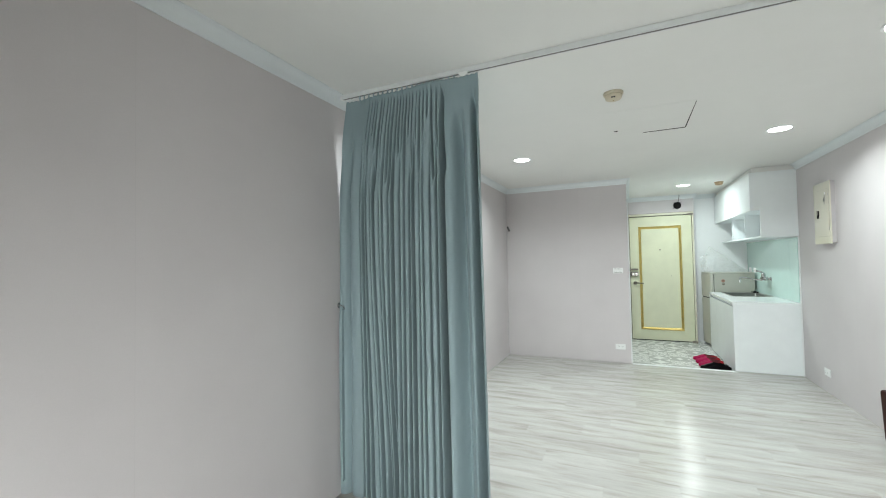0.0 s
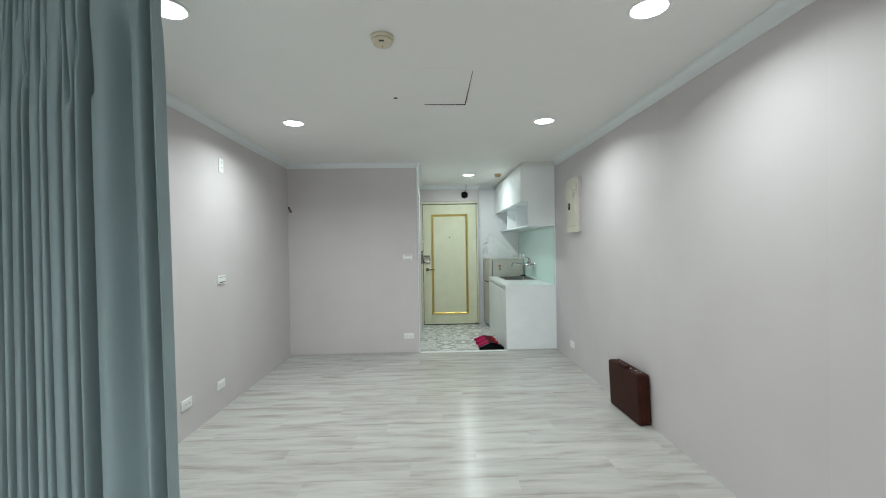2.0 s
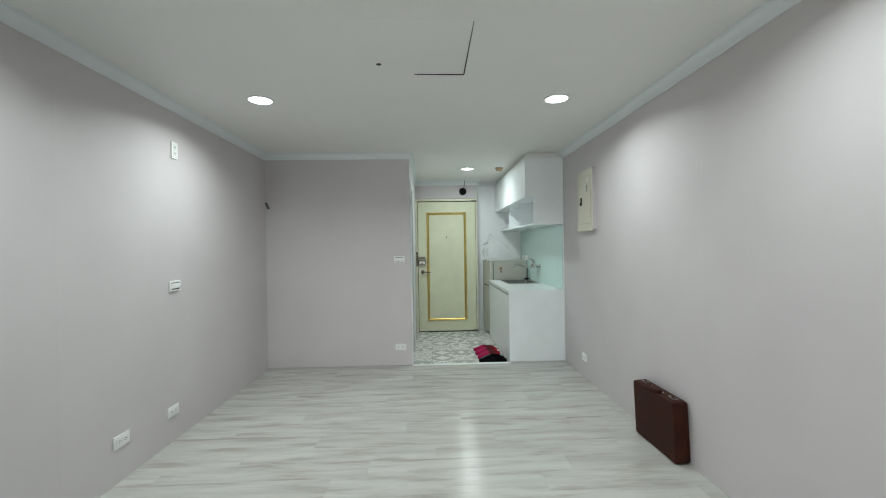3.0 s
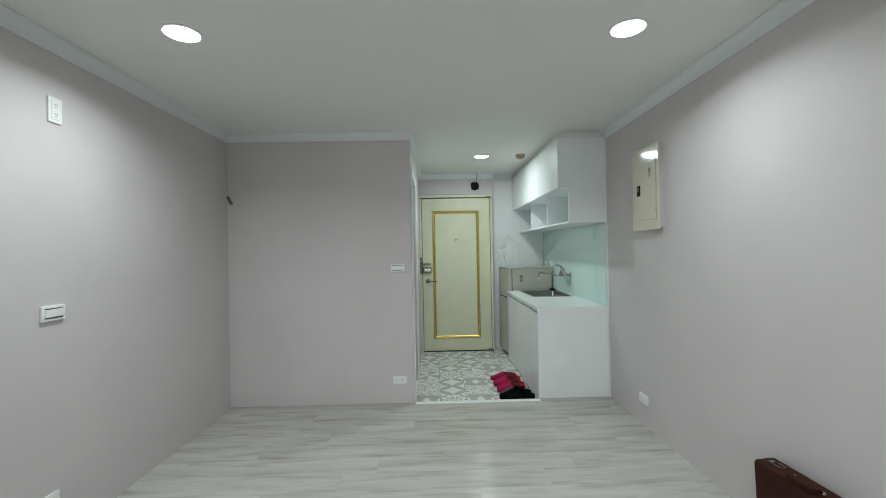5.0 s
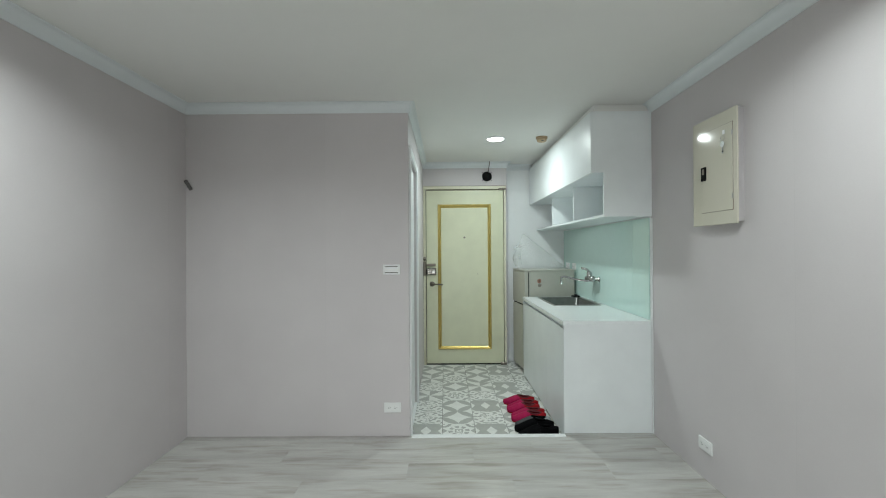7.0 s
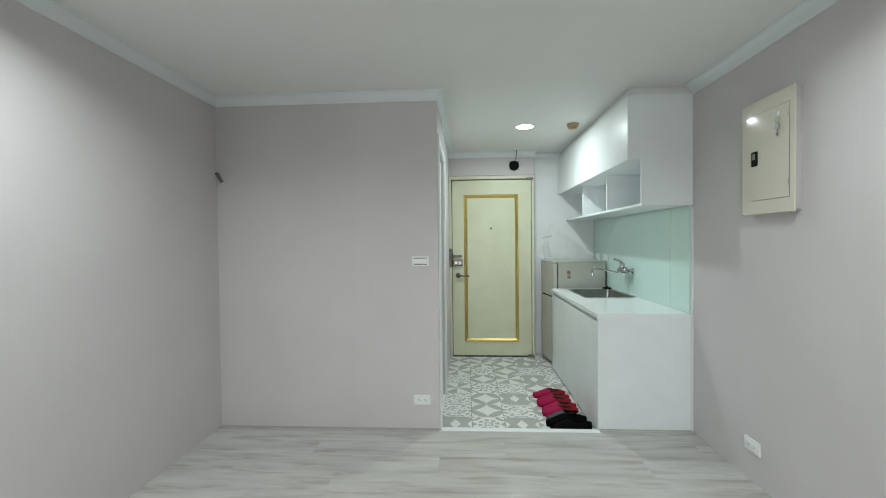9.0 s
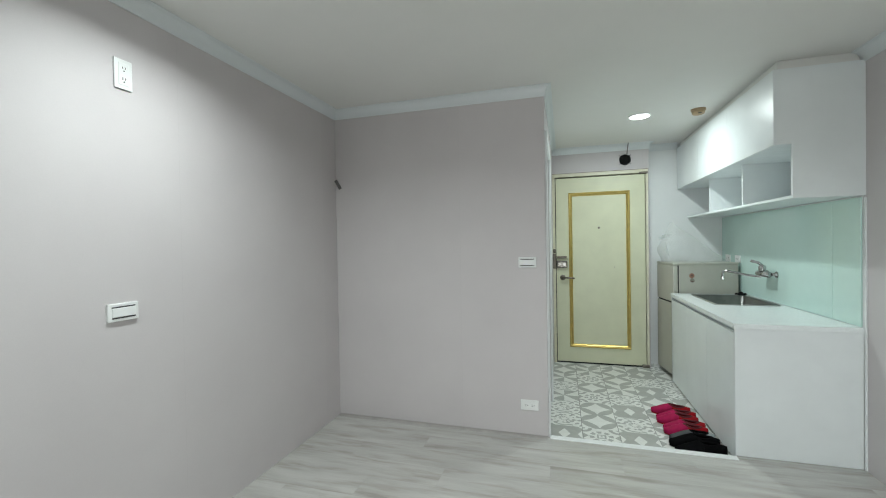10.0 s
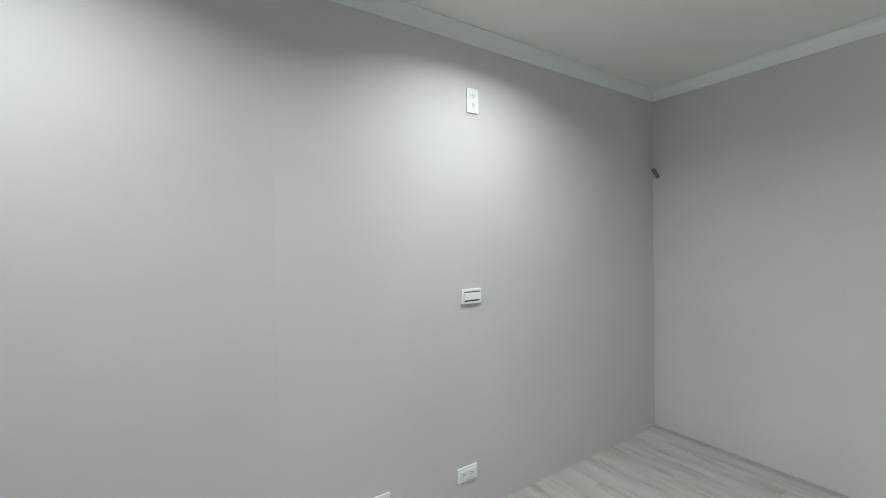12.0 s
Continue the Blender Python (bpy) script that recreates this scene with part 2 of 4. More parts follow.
M_WORKTOP = plain("worktop_stone", (0.85, 0.89, 0.895), 0.18, vary=0.03, scale=60)
M_GLASS = plain("mint_back_painted_glass", (0.60, 0.79, 0.74), 0.08, vary=0.01, bump=0.0)
M_DOOR = plain("cream_door_paint", (0.63, 0.645, 0.47), 0.36, vary=0.04, scale=5)
M_FRAME = plain("cream_frame_paint", (0.66, 0.64, 0.50), 0.4, vary=0.06)
M_GOLD = brushed("gilt", (0.74, 0.56, 0.19), 0.32)
M_LOCK = brushed("lock_plate", (0.22, 0.21, 0.19), 0.26)
M_STEEL = brushed("stainless_steel", (0.50, 0.49, 0.47), 0.28)
M_CHROME = brushed("chrome", (0.50, 0.50, 0.50), 0.11)
M_SINK = brushed("sink_steel", (0.25, 0.25, 0.24), 0.30)
M_BRONZE = brushed("aged_nickel", (0.24, 0.215, 0.18), 0.38)
M_BLACK = plain("black_rubber", (0.006, 0.006, 0.006), 0.85, Specular_IOR_Level=0.2)
M_DARK = plain("dark_gap", (0.02, 0.02, 0.02), 0.9)
M_FRIDGE = plain("fridge_enamel", (0.46, 0.455, 0.40), 0.38, vary=0.05, scale=6)
M_PLATE = plain("white_plastic", (0.80, 0.81, 0.80), 0.3, vary=0.02)
M_SLOT = plain("socket_slot", (0.05, 0.05, 0.05), 0.6)
M_CREAM = plain("cream_plastic", (0.58, 0.52, 0.40), 0.45, vary=0.05)
M_BROWNISH = plain("yellowed_plastic", (0.42, 0.31, 0.19), 0.45, vary=0.08)
M_BOX = plain("ivory_enamel", (0.64, 0.615, 0.515), 0.09, vary=0.008, scale=3, bump=0.02, gloss=0.02)
# box sides in a grey near the wallpaper's tone
M_BOXBODY = plain("grey_box_side", (0.47, 0.445, 0.45), 0.6, vary=0.03)
M_PIPE = plain("grey_pipe", (0.13, 0.125, 0.12), 0.5)
M_RED = plain("crimson_foam", (0.30, 0.006, 0.012), 0.6, vary=0.14, scale=40, Specular_IOR_Level=0.15)
M_PINK = plain("magenta_cloth", (0.34, 0.006, 0.065), 0.7, vary=0.14, scale=40, bump=0.3, Specular_IOR_Level=0.2)
# dark red for slipper lining and rim: shade of the opening put into colour
M_DKRED = plain("shaded_red_lining", (0.10, 0.004, 0.010), 0.8, vary=0.1)
M_BLACKSHOE = plain("black_knit", (0.0045, 0.0045, 0.005), 0.9, vary=0.2, bump=0.4, Specular_IOR_Level=0.04)
M_GREYSHOE = plain("grey_felt", (0.055, 0.057, 0.06), 0.8, vary=0.15, bump=0.4)
M_LTGREY = plain("pale_grey_foam", (0.30, 0.33, 0.34), 0.7, vary=0.1)
M_STICKER = plain("sticker_orange", (0.34, 0.17, 0.12), 0.4)
M_STICKER3 = plain("sticker_grey", (0.26, 0.25, 0.21), 0.4)
M_STICKER2 = plain("sticker_brown", (0.16, 0.10, 0.08), 0.4)
M_FILM = clear_film()
M_GLOW = glow("diffuser", (0.95, 1.0, 0.99), 14.0)


# ---- mesh helpers ----
def box(bm, x0, x1, y0, y1, z0, z1, bevel=0.0, seg=1):
    r = bmesh.ops.create_cube(bm, size=1.0)
    m = Matrix.Translation(((x0 + x1) / 2, (y0 + y1) / 2, (z0 + z1) / 2)) @ Matrix.Diagonal((x1 - x0, y1 - y0, z1 - z0, 1))
    bmesh.ops.transform(bm, matrix=m, verts=r["verts"])
    if bevel:
        edges = {e for v in r["verts"] for e in v.link_edges}
        bmesh.ops.bevel(bm, geom=list(edges), offset=bevel, segments=seg, affect="EDGES", profile=0.6)
    return bm


def rod(bm, a, b, r, r2=None, seg=16):
    a, b = Vector(a), Vector(b)
    d = b - a
    res = bmesh.ops.create_cone(bm, cap_ends=True, segments=seg, radius1=r, radius2=r if r2 is None else r2, depth=d.length)
    m = Matrix.Translation((a + b) / 2) @ d.to_track_quat("Z", "Y").to_matrix().to_4x4()
    bmesh.ops.transform(bm, matrix=m, verts=res["verts"])
    return bm


def lathe(bm, profile, seg=32, m=None):
    """Revolves (radius, z) pairs about z."""
    rings = []
    for r, z in profile:
        rings.append([bm.verts.new((r * math.cos(2 * math.pi * i / seg), r * math.sin(2 * math.pi * i / seg), z)) for i in range(seg)])
    for a, b in zip(rings, rings[1:]):
        for i in range(seg):
            bm.faces.new((a[i], a[(i + 1) % seg], b[(i + 1) % seg], b[i]))
    bm.faces.new(rings[0][::-1])
    bm.faces.new(rings[-1])
    bmesh.ops.recalc_face_normals(bm, faces=bm.faces)
    if m is not None:
        bmesh.ops.transform(bm, matrix=m, verts=[v for ring in rings for v in ring])
    return bm


def tube(bm, pts, r, seg=10):
    """A round bar along a smooth line of points."""
    pts = [Vector(p) for p in pts]
    rings = []
    for i, p in enumerate(pts):
        d = (pts[min(i + 1, len(pts) - 1)] - pts[max(i - 1, 0)]).normalized()
        q = d.to_track_quat("Z", "Y")
        rings.append([bm.verts.new(p + q @ Vector((r * math.cos(2 * math.pi * k / seg), r * math.sin(2 * math.pi * k / seg), 0))) for k in range(seg)])
    for a, b in zip(rings, rings[1:]):
        for k in range(seg):
            bm.faces.new((a[k], a[(k + 1) % seg], b[(k + 1) % seg], b[k]))
    bm.faces.new(rings[0][::-1]), bm.faces.new(rings[-1])
    bmesh.ops.recalc_face_normals(bm, faces=bm.faces)
    return bm


def prism(bm, outline, axis, a, b):
    """Extrudes a closed outline of (u, v) along an axis from a to b. axis x: (y, z); axis y: (x, z); axis z: (x, y)."""
    def at(u, v, w):
        return {"x": (w, u, v), "y": (u, w, v), "z": (u, v, w)}[axis]
    lo = [bm.verts.new(at(u, v, a)) for u, v in outline]
    hi = [bm.verts.new(at(u, v, b)) for u, v in outline]
    k = len(outline)
    for i in range(k):
        bm.faces.new((lo[i], lo[(i + 1) % k], hi[(i + 1) % k], hi[i]))
    bm.faces.new(lo[::-1]), bm.faces.new(hi)
    bmesh.ops.recalc_face_normals(bm, faces=bm.faces)
    return bm


def part(name, bm, material, parent=None, label="", smooth=False, m=None):
    me = bpy.data.meshes.new(name)
    if smooth:
        for f in bm.faces:
            f.smooth = True
    bm.to_mesh(me)
    bm.free()
    me.materials.append(material)
    ob = new(name, me)
    if parent is not None:
        ob.parent = parent
    if m is not None:
        ob.matrix_basis = m
    if label:
        ob["label"] = label
    return ob


def thing(name, m, label, category, group="", kind=""):
    ob = new(name)
    ob.empty_display_size = 0.05
    ob.matrix_basis = m
    return tagged(ob, label, category, group, kind)


def B():
    return bmesh.new()


def structure(name, bm, material, label, category="", smooth=False):
    return tagged(part(name, bm, material, smooth=smooth), label, category, kind="structure")


# ---- setting ----
T = 0.12
structure("wall_left", box(B(), LEFT - T, LEFT, REAR, BACK, -0.1, CEIL), M_WALL, "lilac-grey wallpapered side wall with faint vertical seams", "wall")
structure("wall_right", box(B(), RIGHT, RIGHT + T, REAR, KITY + T, -0.1, CEIL), M_WALL, "lilac-grey wallpapered long side wall", "wall")
bm = B()
box(bm, LEFT - T, WX0, REAR - T, REAR, -0.1, CEIL)
box(bm, WX1, RIGHT + T, REAR - T, REAR, -0.1, CEIL)
box(bm, WX0, WX1, REAR - T, REAR, -0.1, WZ0)
box(bm, WX0, WX1, REAR - T, REAR, WZ1, CEIL)
structure("wall_rear", bm, M_WALL, "plain lilac-grey wall closing the sleeping end", "wall")

# unseen window, added as the opening for the daylight lamp
win = thing("window_1", pose(0, REAR, 0), "assumed white framed daylight window of the sleeping end, unseen", "window", kind="structure")
bm = B()
for a in ((WX0, WX0 + 0.05, WZ0, WZ1), (WX1 - 0.05, WX1, WZ0, WZ1), (WX0 + 0.05, WX1 - 0.05, WZ0, WZ0 + 0.05), (WX0 + 0.05, WX1 - 0.05, WZ1 - 0.05, WZ1), (-0.02, 0.02, WZ0 + 0.05, WZ1 - 0.05)):
    box(bm, a[0], a[1], -0.06, -0.01, a[2], a[3])
part("window_frame", bm, M_TRIM, win)
for a, b in ((WX0 + 0.05, -0.02), (0.02, WX1 - 0.05)):
    pane = part("pane", box(B(), a, b, -0.040, -0.034, WZ0 + 0.05, WZ1 - 0.05), M_PANE, win)
    pane.visible_shadow = False

bm = B()
box(bm, LEFT - T, CORR, BACK, BACK + 0.071, -0.1, CEIL)
box(bm, CORR - T, CORR, 6.625, DOORY + T, -0.1, CEIL)
box(bm, CORR - T, CORR, BACK + 0.071, 6.625, 2.03, CEIL)
structure("wall_back", bm, M_WALL, "lilac-grey wallpapered partition beside the entrance passage", "wall")

bm = B()
box(bm, CORR, 1.128, DOORY, DOORY + T, 2.10, CEIL)
box(bm, 1.128, 1.14, DOORY + 0.0, KITY + T, -0.1, CEIL)
structure("wall_entrance", bm, M_WALL, "narrow grey wallpapered strip above the entrance door", "wall")
bm = B()
box(bm, 1.14, RIGHT, KITY, KITY + T, -0.1, CEIL)
box(bm, RIGHT - 0.006, RIGHT, 5.90, KITY, TILE_Z, CEIL)
structure("wall_kitchen", bm, M_WHITE_WALL, "smooth white painted wall lining behind the kitchenette", "wall")

bm = B()
box(bm, LEFT - T, RIGHT + T, REAR - T, KITY + T, CEIL, CEIL + 0.1)
structure("ceiling", bm, M_CEIL, "flat off-white painted plaster ceiling", "ceiling")


def crown_loop(path, w=0.048, hgt=0.070):
    """A cove moulding swept round the room with mitred corners; the room lies to the left of the path."""
    prof = [(0, -hgt), (0.006, -hgt), (0.008, -hgt + 0.009)]
    prof += [(0.008 + (w - 0.016) * (1 - math.cos(k)), -hgt + 0.009 + (hgt - 0.017) * math.sin(k)) for k in [math.pi / 2 * i / 7 for i in range(1, 8)]]
    prof += [(w - 0.004, -0.007), (w, -0.005), (w, -0.0006), (0, -0.0006)]
    bm = B()
    pts = [Vector(p) for p in path]
    rings = []
    for i, p in enumerate(pts):
        dirs = []
        if i > 0:
            dirs.append((p - pts[i - 1]).normalized())
        if i < len(pts) - 1:
            dirs.append((pts[i + 1] - p).normalized())
        norms = [Vector((-d.y, d.x)) for d in dirs]
        if len(norms) == 2 and abs(norms[0].dot(norms[1])) < 0.5:
            off = norms[0] + norms[1]
        else:
            off = norms[0]
        rings.append([bm.verts.new((p.x + off.x * u, p.y + off.y * u, CEIL + v)) for u, v in prof])
    k = len(prof)
    for a, b in zip(rings, rings[1:]):
        for i in range(k):
            bm.faces.new((a[i], a[(i + 1) % k], b[(i + 1) % k], b[i]))
    bm.faces.new(rings[0]), bm.faces.new(rings[-1][::-1])
    bmesh.ops.recalc_face_normals(bm, faces=bm.faces)
    return bm


UX = 1.447
structure("crown_right", crown_loop([(RIGHT, REAR + 0.06), (RIGHT, 5.916)]), M_CROWN, "white cove moulding where the long wall meets the ceiling", "moulding")
structure("crown_left", crown_loop([(UX, KITY), (1.14, KITY), (1.14, DOORY), (CORR, DOORY), (CORR, BACK), (LEFT, BACK), (LEFT, REAR)]), M_CROWN, "white cove moulding running from the entrance round to the side wall", "moulding")

structure("threshold_strip", box(B(), CORR + 0.012, 1.243, 5.834, 5.879, TILE_Z, 0.006, 0.002), M_TRIM, "white threshold strip between laminate and patterned tiles", "threshold")


# ---- downlights, smoke detectors, ceiling hatch ----
def downlight():
    d = thing("downlight", pose(*DOWNLIGHTS[0], CEIL), "round white recessed LED downlight in the ceiling, lit", "ceiling light", "ceiling downlights")
    part("ring", lathe(B(), [(0.078, 0.0), (0.090, 0.0), (0.091, -0.003), (0.088, -0.006), (0.081, -0.007), (0.077, -0.004)], 40), M_PLATE, d, smooth=True)
    part("diffuser", lathe(B(), [(0.078, -0.001), (0.078, -0.004), (0.05, -0.006), (0.001, -0.0065)], 40), M_GLOW, d, "glowing frosted diffuser", True)
    return d


first = downlight()
for lx, ly in DOWNLIGHTS[1:]:
    copy_thing(first, pose(lx, ly, CEIL))


def smoke_detector(x, y, mat, r, label):
    d = thing("smoke_detector", pose(x, y, CEIL), label, "smoke detector")
    part("base", lathe(B(), [(r, 0), (r, -0.010), (r * 0.97, -0.014), (r * 0.9, -0.015)], 36), mat, d, smooth=True)
    part("cover", lathe(B(), [(r * 0.86, -0.014), (r * 0.86, -0.026), (r * 0.80, -0.037), (r * 0.66, -0.043), (r * 0.2, -0.046), (0.001, -0.046)], 36), mat, d, smooth=True)
    part("sensor_slot", box(B(), -0.012, 0.012, -r * 0.80, -r * 0.66, -0.042, -0.036), M_SLOT, d)
    part("test_lamp", lathe(B(), [(0.004, -0.045), (0.004, -0.049), (0.001, -0.050)], 10), M_BROWNISH, d, smooth=True)
    return d


smoke_detector(0.073, 2.79, M_CREAM, 0.058, "cream plastic smoke detector on the ceiling")
smoke_detector(1.308, 6.775, M_BROWNISH, 0.054, "yellowed plastic heat detector on the kitchenette ceiling")

hatch = thing("access_hatch", pose(0.268, 3.458, CEIL), "flush off-white ceiling access hatch with an open seam", "hatch", kind="structure")
part("panel", box(B(), -0.297, 0.297, -0.305, 0.305, -0.0012, 0.0), M_CEIL, hatch)
part("seam", prism(B(), [(0.00, 0.306), (0.302, 0.3055), (0.302, 0.317), (0.00, 0.310)], "z", -0.0040, 0.0), M_DARK, hatch)
part("seam", prism(B(), [(0.2985, -0.28), (0.300, -0.28), (0.3055, 0.305), (0.2985, 0.305)], "z", -0.0040, 0.0), M_DARK, hatch)
tagged(part("ceiling_hole", lathe(B(), [(0.014, 0.0), (0.015, -0.002), (0.011, -0.003), (0.001, -0.001)], 16), M_DARK, m=pose(0.067, 3.631, CEIL)), "small dark drilled hole in the ceiling", "hole", kind="structure")


# ---- wall plates ----
def outlet(m, label):
    o = thing("wall_outlet", m, label, "outlet", "wall outlets")
    part("plate", box(B(), -0.06, 0.06, -0.009, 0, -0.035, 0.035, 0.003, 2), M_PLATE, o)
    part("insert", box(B(), -0.045, 0.045, -0.0115, -0.008, -0.021, 0.021, 0.0015), M_PLATE, o)
    for cx in (-0.022, 0.022):
        for dz in (-0.0055, 0.0055):
            part("slot", box(B(), cx - 0.008, cx + 0.001, -0.0122, -0.0112, dz - 0.0013, dz + 0.0013), M_SLOT, o)
        part("slot", rod(B(), (cx + 0.009, -0.0122, 0.0), (cx + 0.009, -0.0112, 0.0), 0.0028, seg=10), M_SLOT, o)
    return o


def light_switch(m, label):
    o = thing("light_switch", m, label, "light switch", "light switches")
    part("plate", box(B(), -0.06, 0.06, -0.012, 0, -0.036, 0.036, 0.004, 2), M_PLATE, o)
    part("rocker", box(B(), -0.046, 0.046, -0.0165, -0.011, -0.018, 0.018, 0.002), M_PLATE, o)
    part("gap", box(B(), -0.046, 0.046, -0.0138, -0.0115, 0.0190, 0.0238), M_SLOT, o)
    part("gap", box(B(), -0.046, 0.046, -0.0138, -0.0115, -0.0238, -0.0190), M_SLOT, o)
    return o


light_switch(pose(0.007, BACK, 1.195), "white wide-rocker light switch on the partition wall")
light_switch(pose(LEFT, 4.210, 1.082, 0, 0, 90), "white wide-rocker light switch on the side wall")
outlet(pose(0.009, BACK, 0.211), "white double wall outlet low on the partition")
o = outlet(pose(LEFT, 4.168, 0.214, 0, 0, 90), "white double wall outlet low on the side wall")
copy_thing(o, pose(LEFT, 3.69, 0.236, 0, 0, 90))
tagged(copy_thing(o, pose(LEFT, 4.237, 2.041, 0, 90, 90)), "white double outlet mounted upright high on the side wall")
tagged(copy_thing(o, pose(RIGHT, 5.291, 0.199, 0, 0, -90)), "white double wall outlet low on the long wall")
tagged(copy_thing(o, pose(1.80, KITY, 1.13)), "white double outlet behind the fridge")

# ---- breaker box ----
bb = thing("breaker_box", pose(RIGHT, 5.148, 1.753, 0, 0, -90), "ivory enamelled breaker box with a key hanging from its door", "breaker box")
part("body", box(B(), -0.170, 0.170, -0.032, 0, -0.285, 0.285), M_BOXBODY, bb)
part("cover", box(B(), -0.179, 0.179, -0.041, -0.032, -0.296, 0.292, 0.003, 2), M_BOX, bb)
part("door_seam", box(B(), -0.098, 0.152, -0.0418, -0.0405, -0.226, 0.222), M_STICKER2, bb)
bdoor = part("door", box(B(), -0.0965, 0.1505, -0.0445, -0.0412, -0.2245, 0.2205, 0.0012), M_BOX, bb)
part("latch", box(B(), -0.097, -0.053, -0.049, -0.044, -0.046, 0.030, 0.004, 2), M_BLACK, bdoor, "black recessed door latch")
part("latch_tab", box(B(), -0.085, -0.066, -0.0505, -0.0485, -0.012, 0.020, 0.001), M_BRONZE, bdoor)
for hz in (0.165, -0.155):
    part("hinge", rod(B(), (0.151, -0.045, hz - 0.013), (0.151, -0.045, hz + 0.013), 0.004, seg=10), M_STEEL, bb)
part("hook_pad", box(B(), 0.080, 0.098, -0.0475, -0.0445, 0.170, 0.192, 0.002), M_PLATE, bb)
key = thing("key", pose(RIGHT - 0.052, 5.148 - 0.089, 1.753 + 0.165, 0, 0, -90), "small steel key on a ring hanging on the breaker box", "key")
part("key_ring", tube(B(), [(0.014 * math.cos(a), 0.0, -0.016 + 0.016 * math.sin(a)) for a in [2 * math.pi * i / 20 for i in range(21)]], 0.0012, 6), M_STEEL, key)
bm = B()
rod(bm, (0, -0.0012, -0.046), (0, 0.0012, -0.046), 0.015, seg=18)
box(bm, -0.004, 0.004, -0.001, 0.001, -0.094, -0.056)
box(bm, -0.004, 0.007, -0.001, 0.001, -0.086, -0.080)
part("blade", bm, M_CHROME, key)

# ---- stub of pipe in the corner ----
ps = thing("pipe_stub", pose(-1.448, BACK, 1.778), "short grey conduit stub poking out of the wall corner", "pipe")
part("conduit", rod(B(), (0.022, 0.0, -0.002), (0.004, -0.035, 0.058), 0.0125, seg=18), M_PIPE, ps, smooth=False)
part("bore", rod(B(), (0.004, -0.035, 0.058), (0.0036, -0.0357, 0.0592), 0.0118, seg=18), M_BLACK, ps, "black open end")

# ---- curtain and rail ----
RAIL_Y = 2.07
rail = thing("curtain_rail", pose(0.20, RAIL_Y, CEIL), "white aluminium curtain rail fixed under the ceiling", "curtain rail")
bm = B()
box(bm, -1.63, 1.615, -0.016, 0.016, -0.027, -0.0005, 0.002)
part("channel", bm, M_ALU, rail)
part("slot", box(B(), -1.628, 1.613, -0.005, 0.005, -0.0278, -0.0265), M_PIPE, rail)
part("end_cap", box(B(), 1.615, 1.625, -0.018, 0.018, -0.029, -0.0005, 0.002), M_PLATE, rail)
part("end_cap", box(B(), -1.64, -1.63, -0.018, 0.018, -0.029, -0.0005, 0.002), M_PLATE, rail)
part("rail_stop", prism(B(), [(-0.838 + 0.026 * math.cos(a), -0.027 + 0.022 * math.sin(a)) for a in [math.pi + math.pi * k / 12 for k in range(13)]], "y", -0.020, -0.010), M_PLATE, rail, "white plastic carrier")


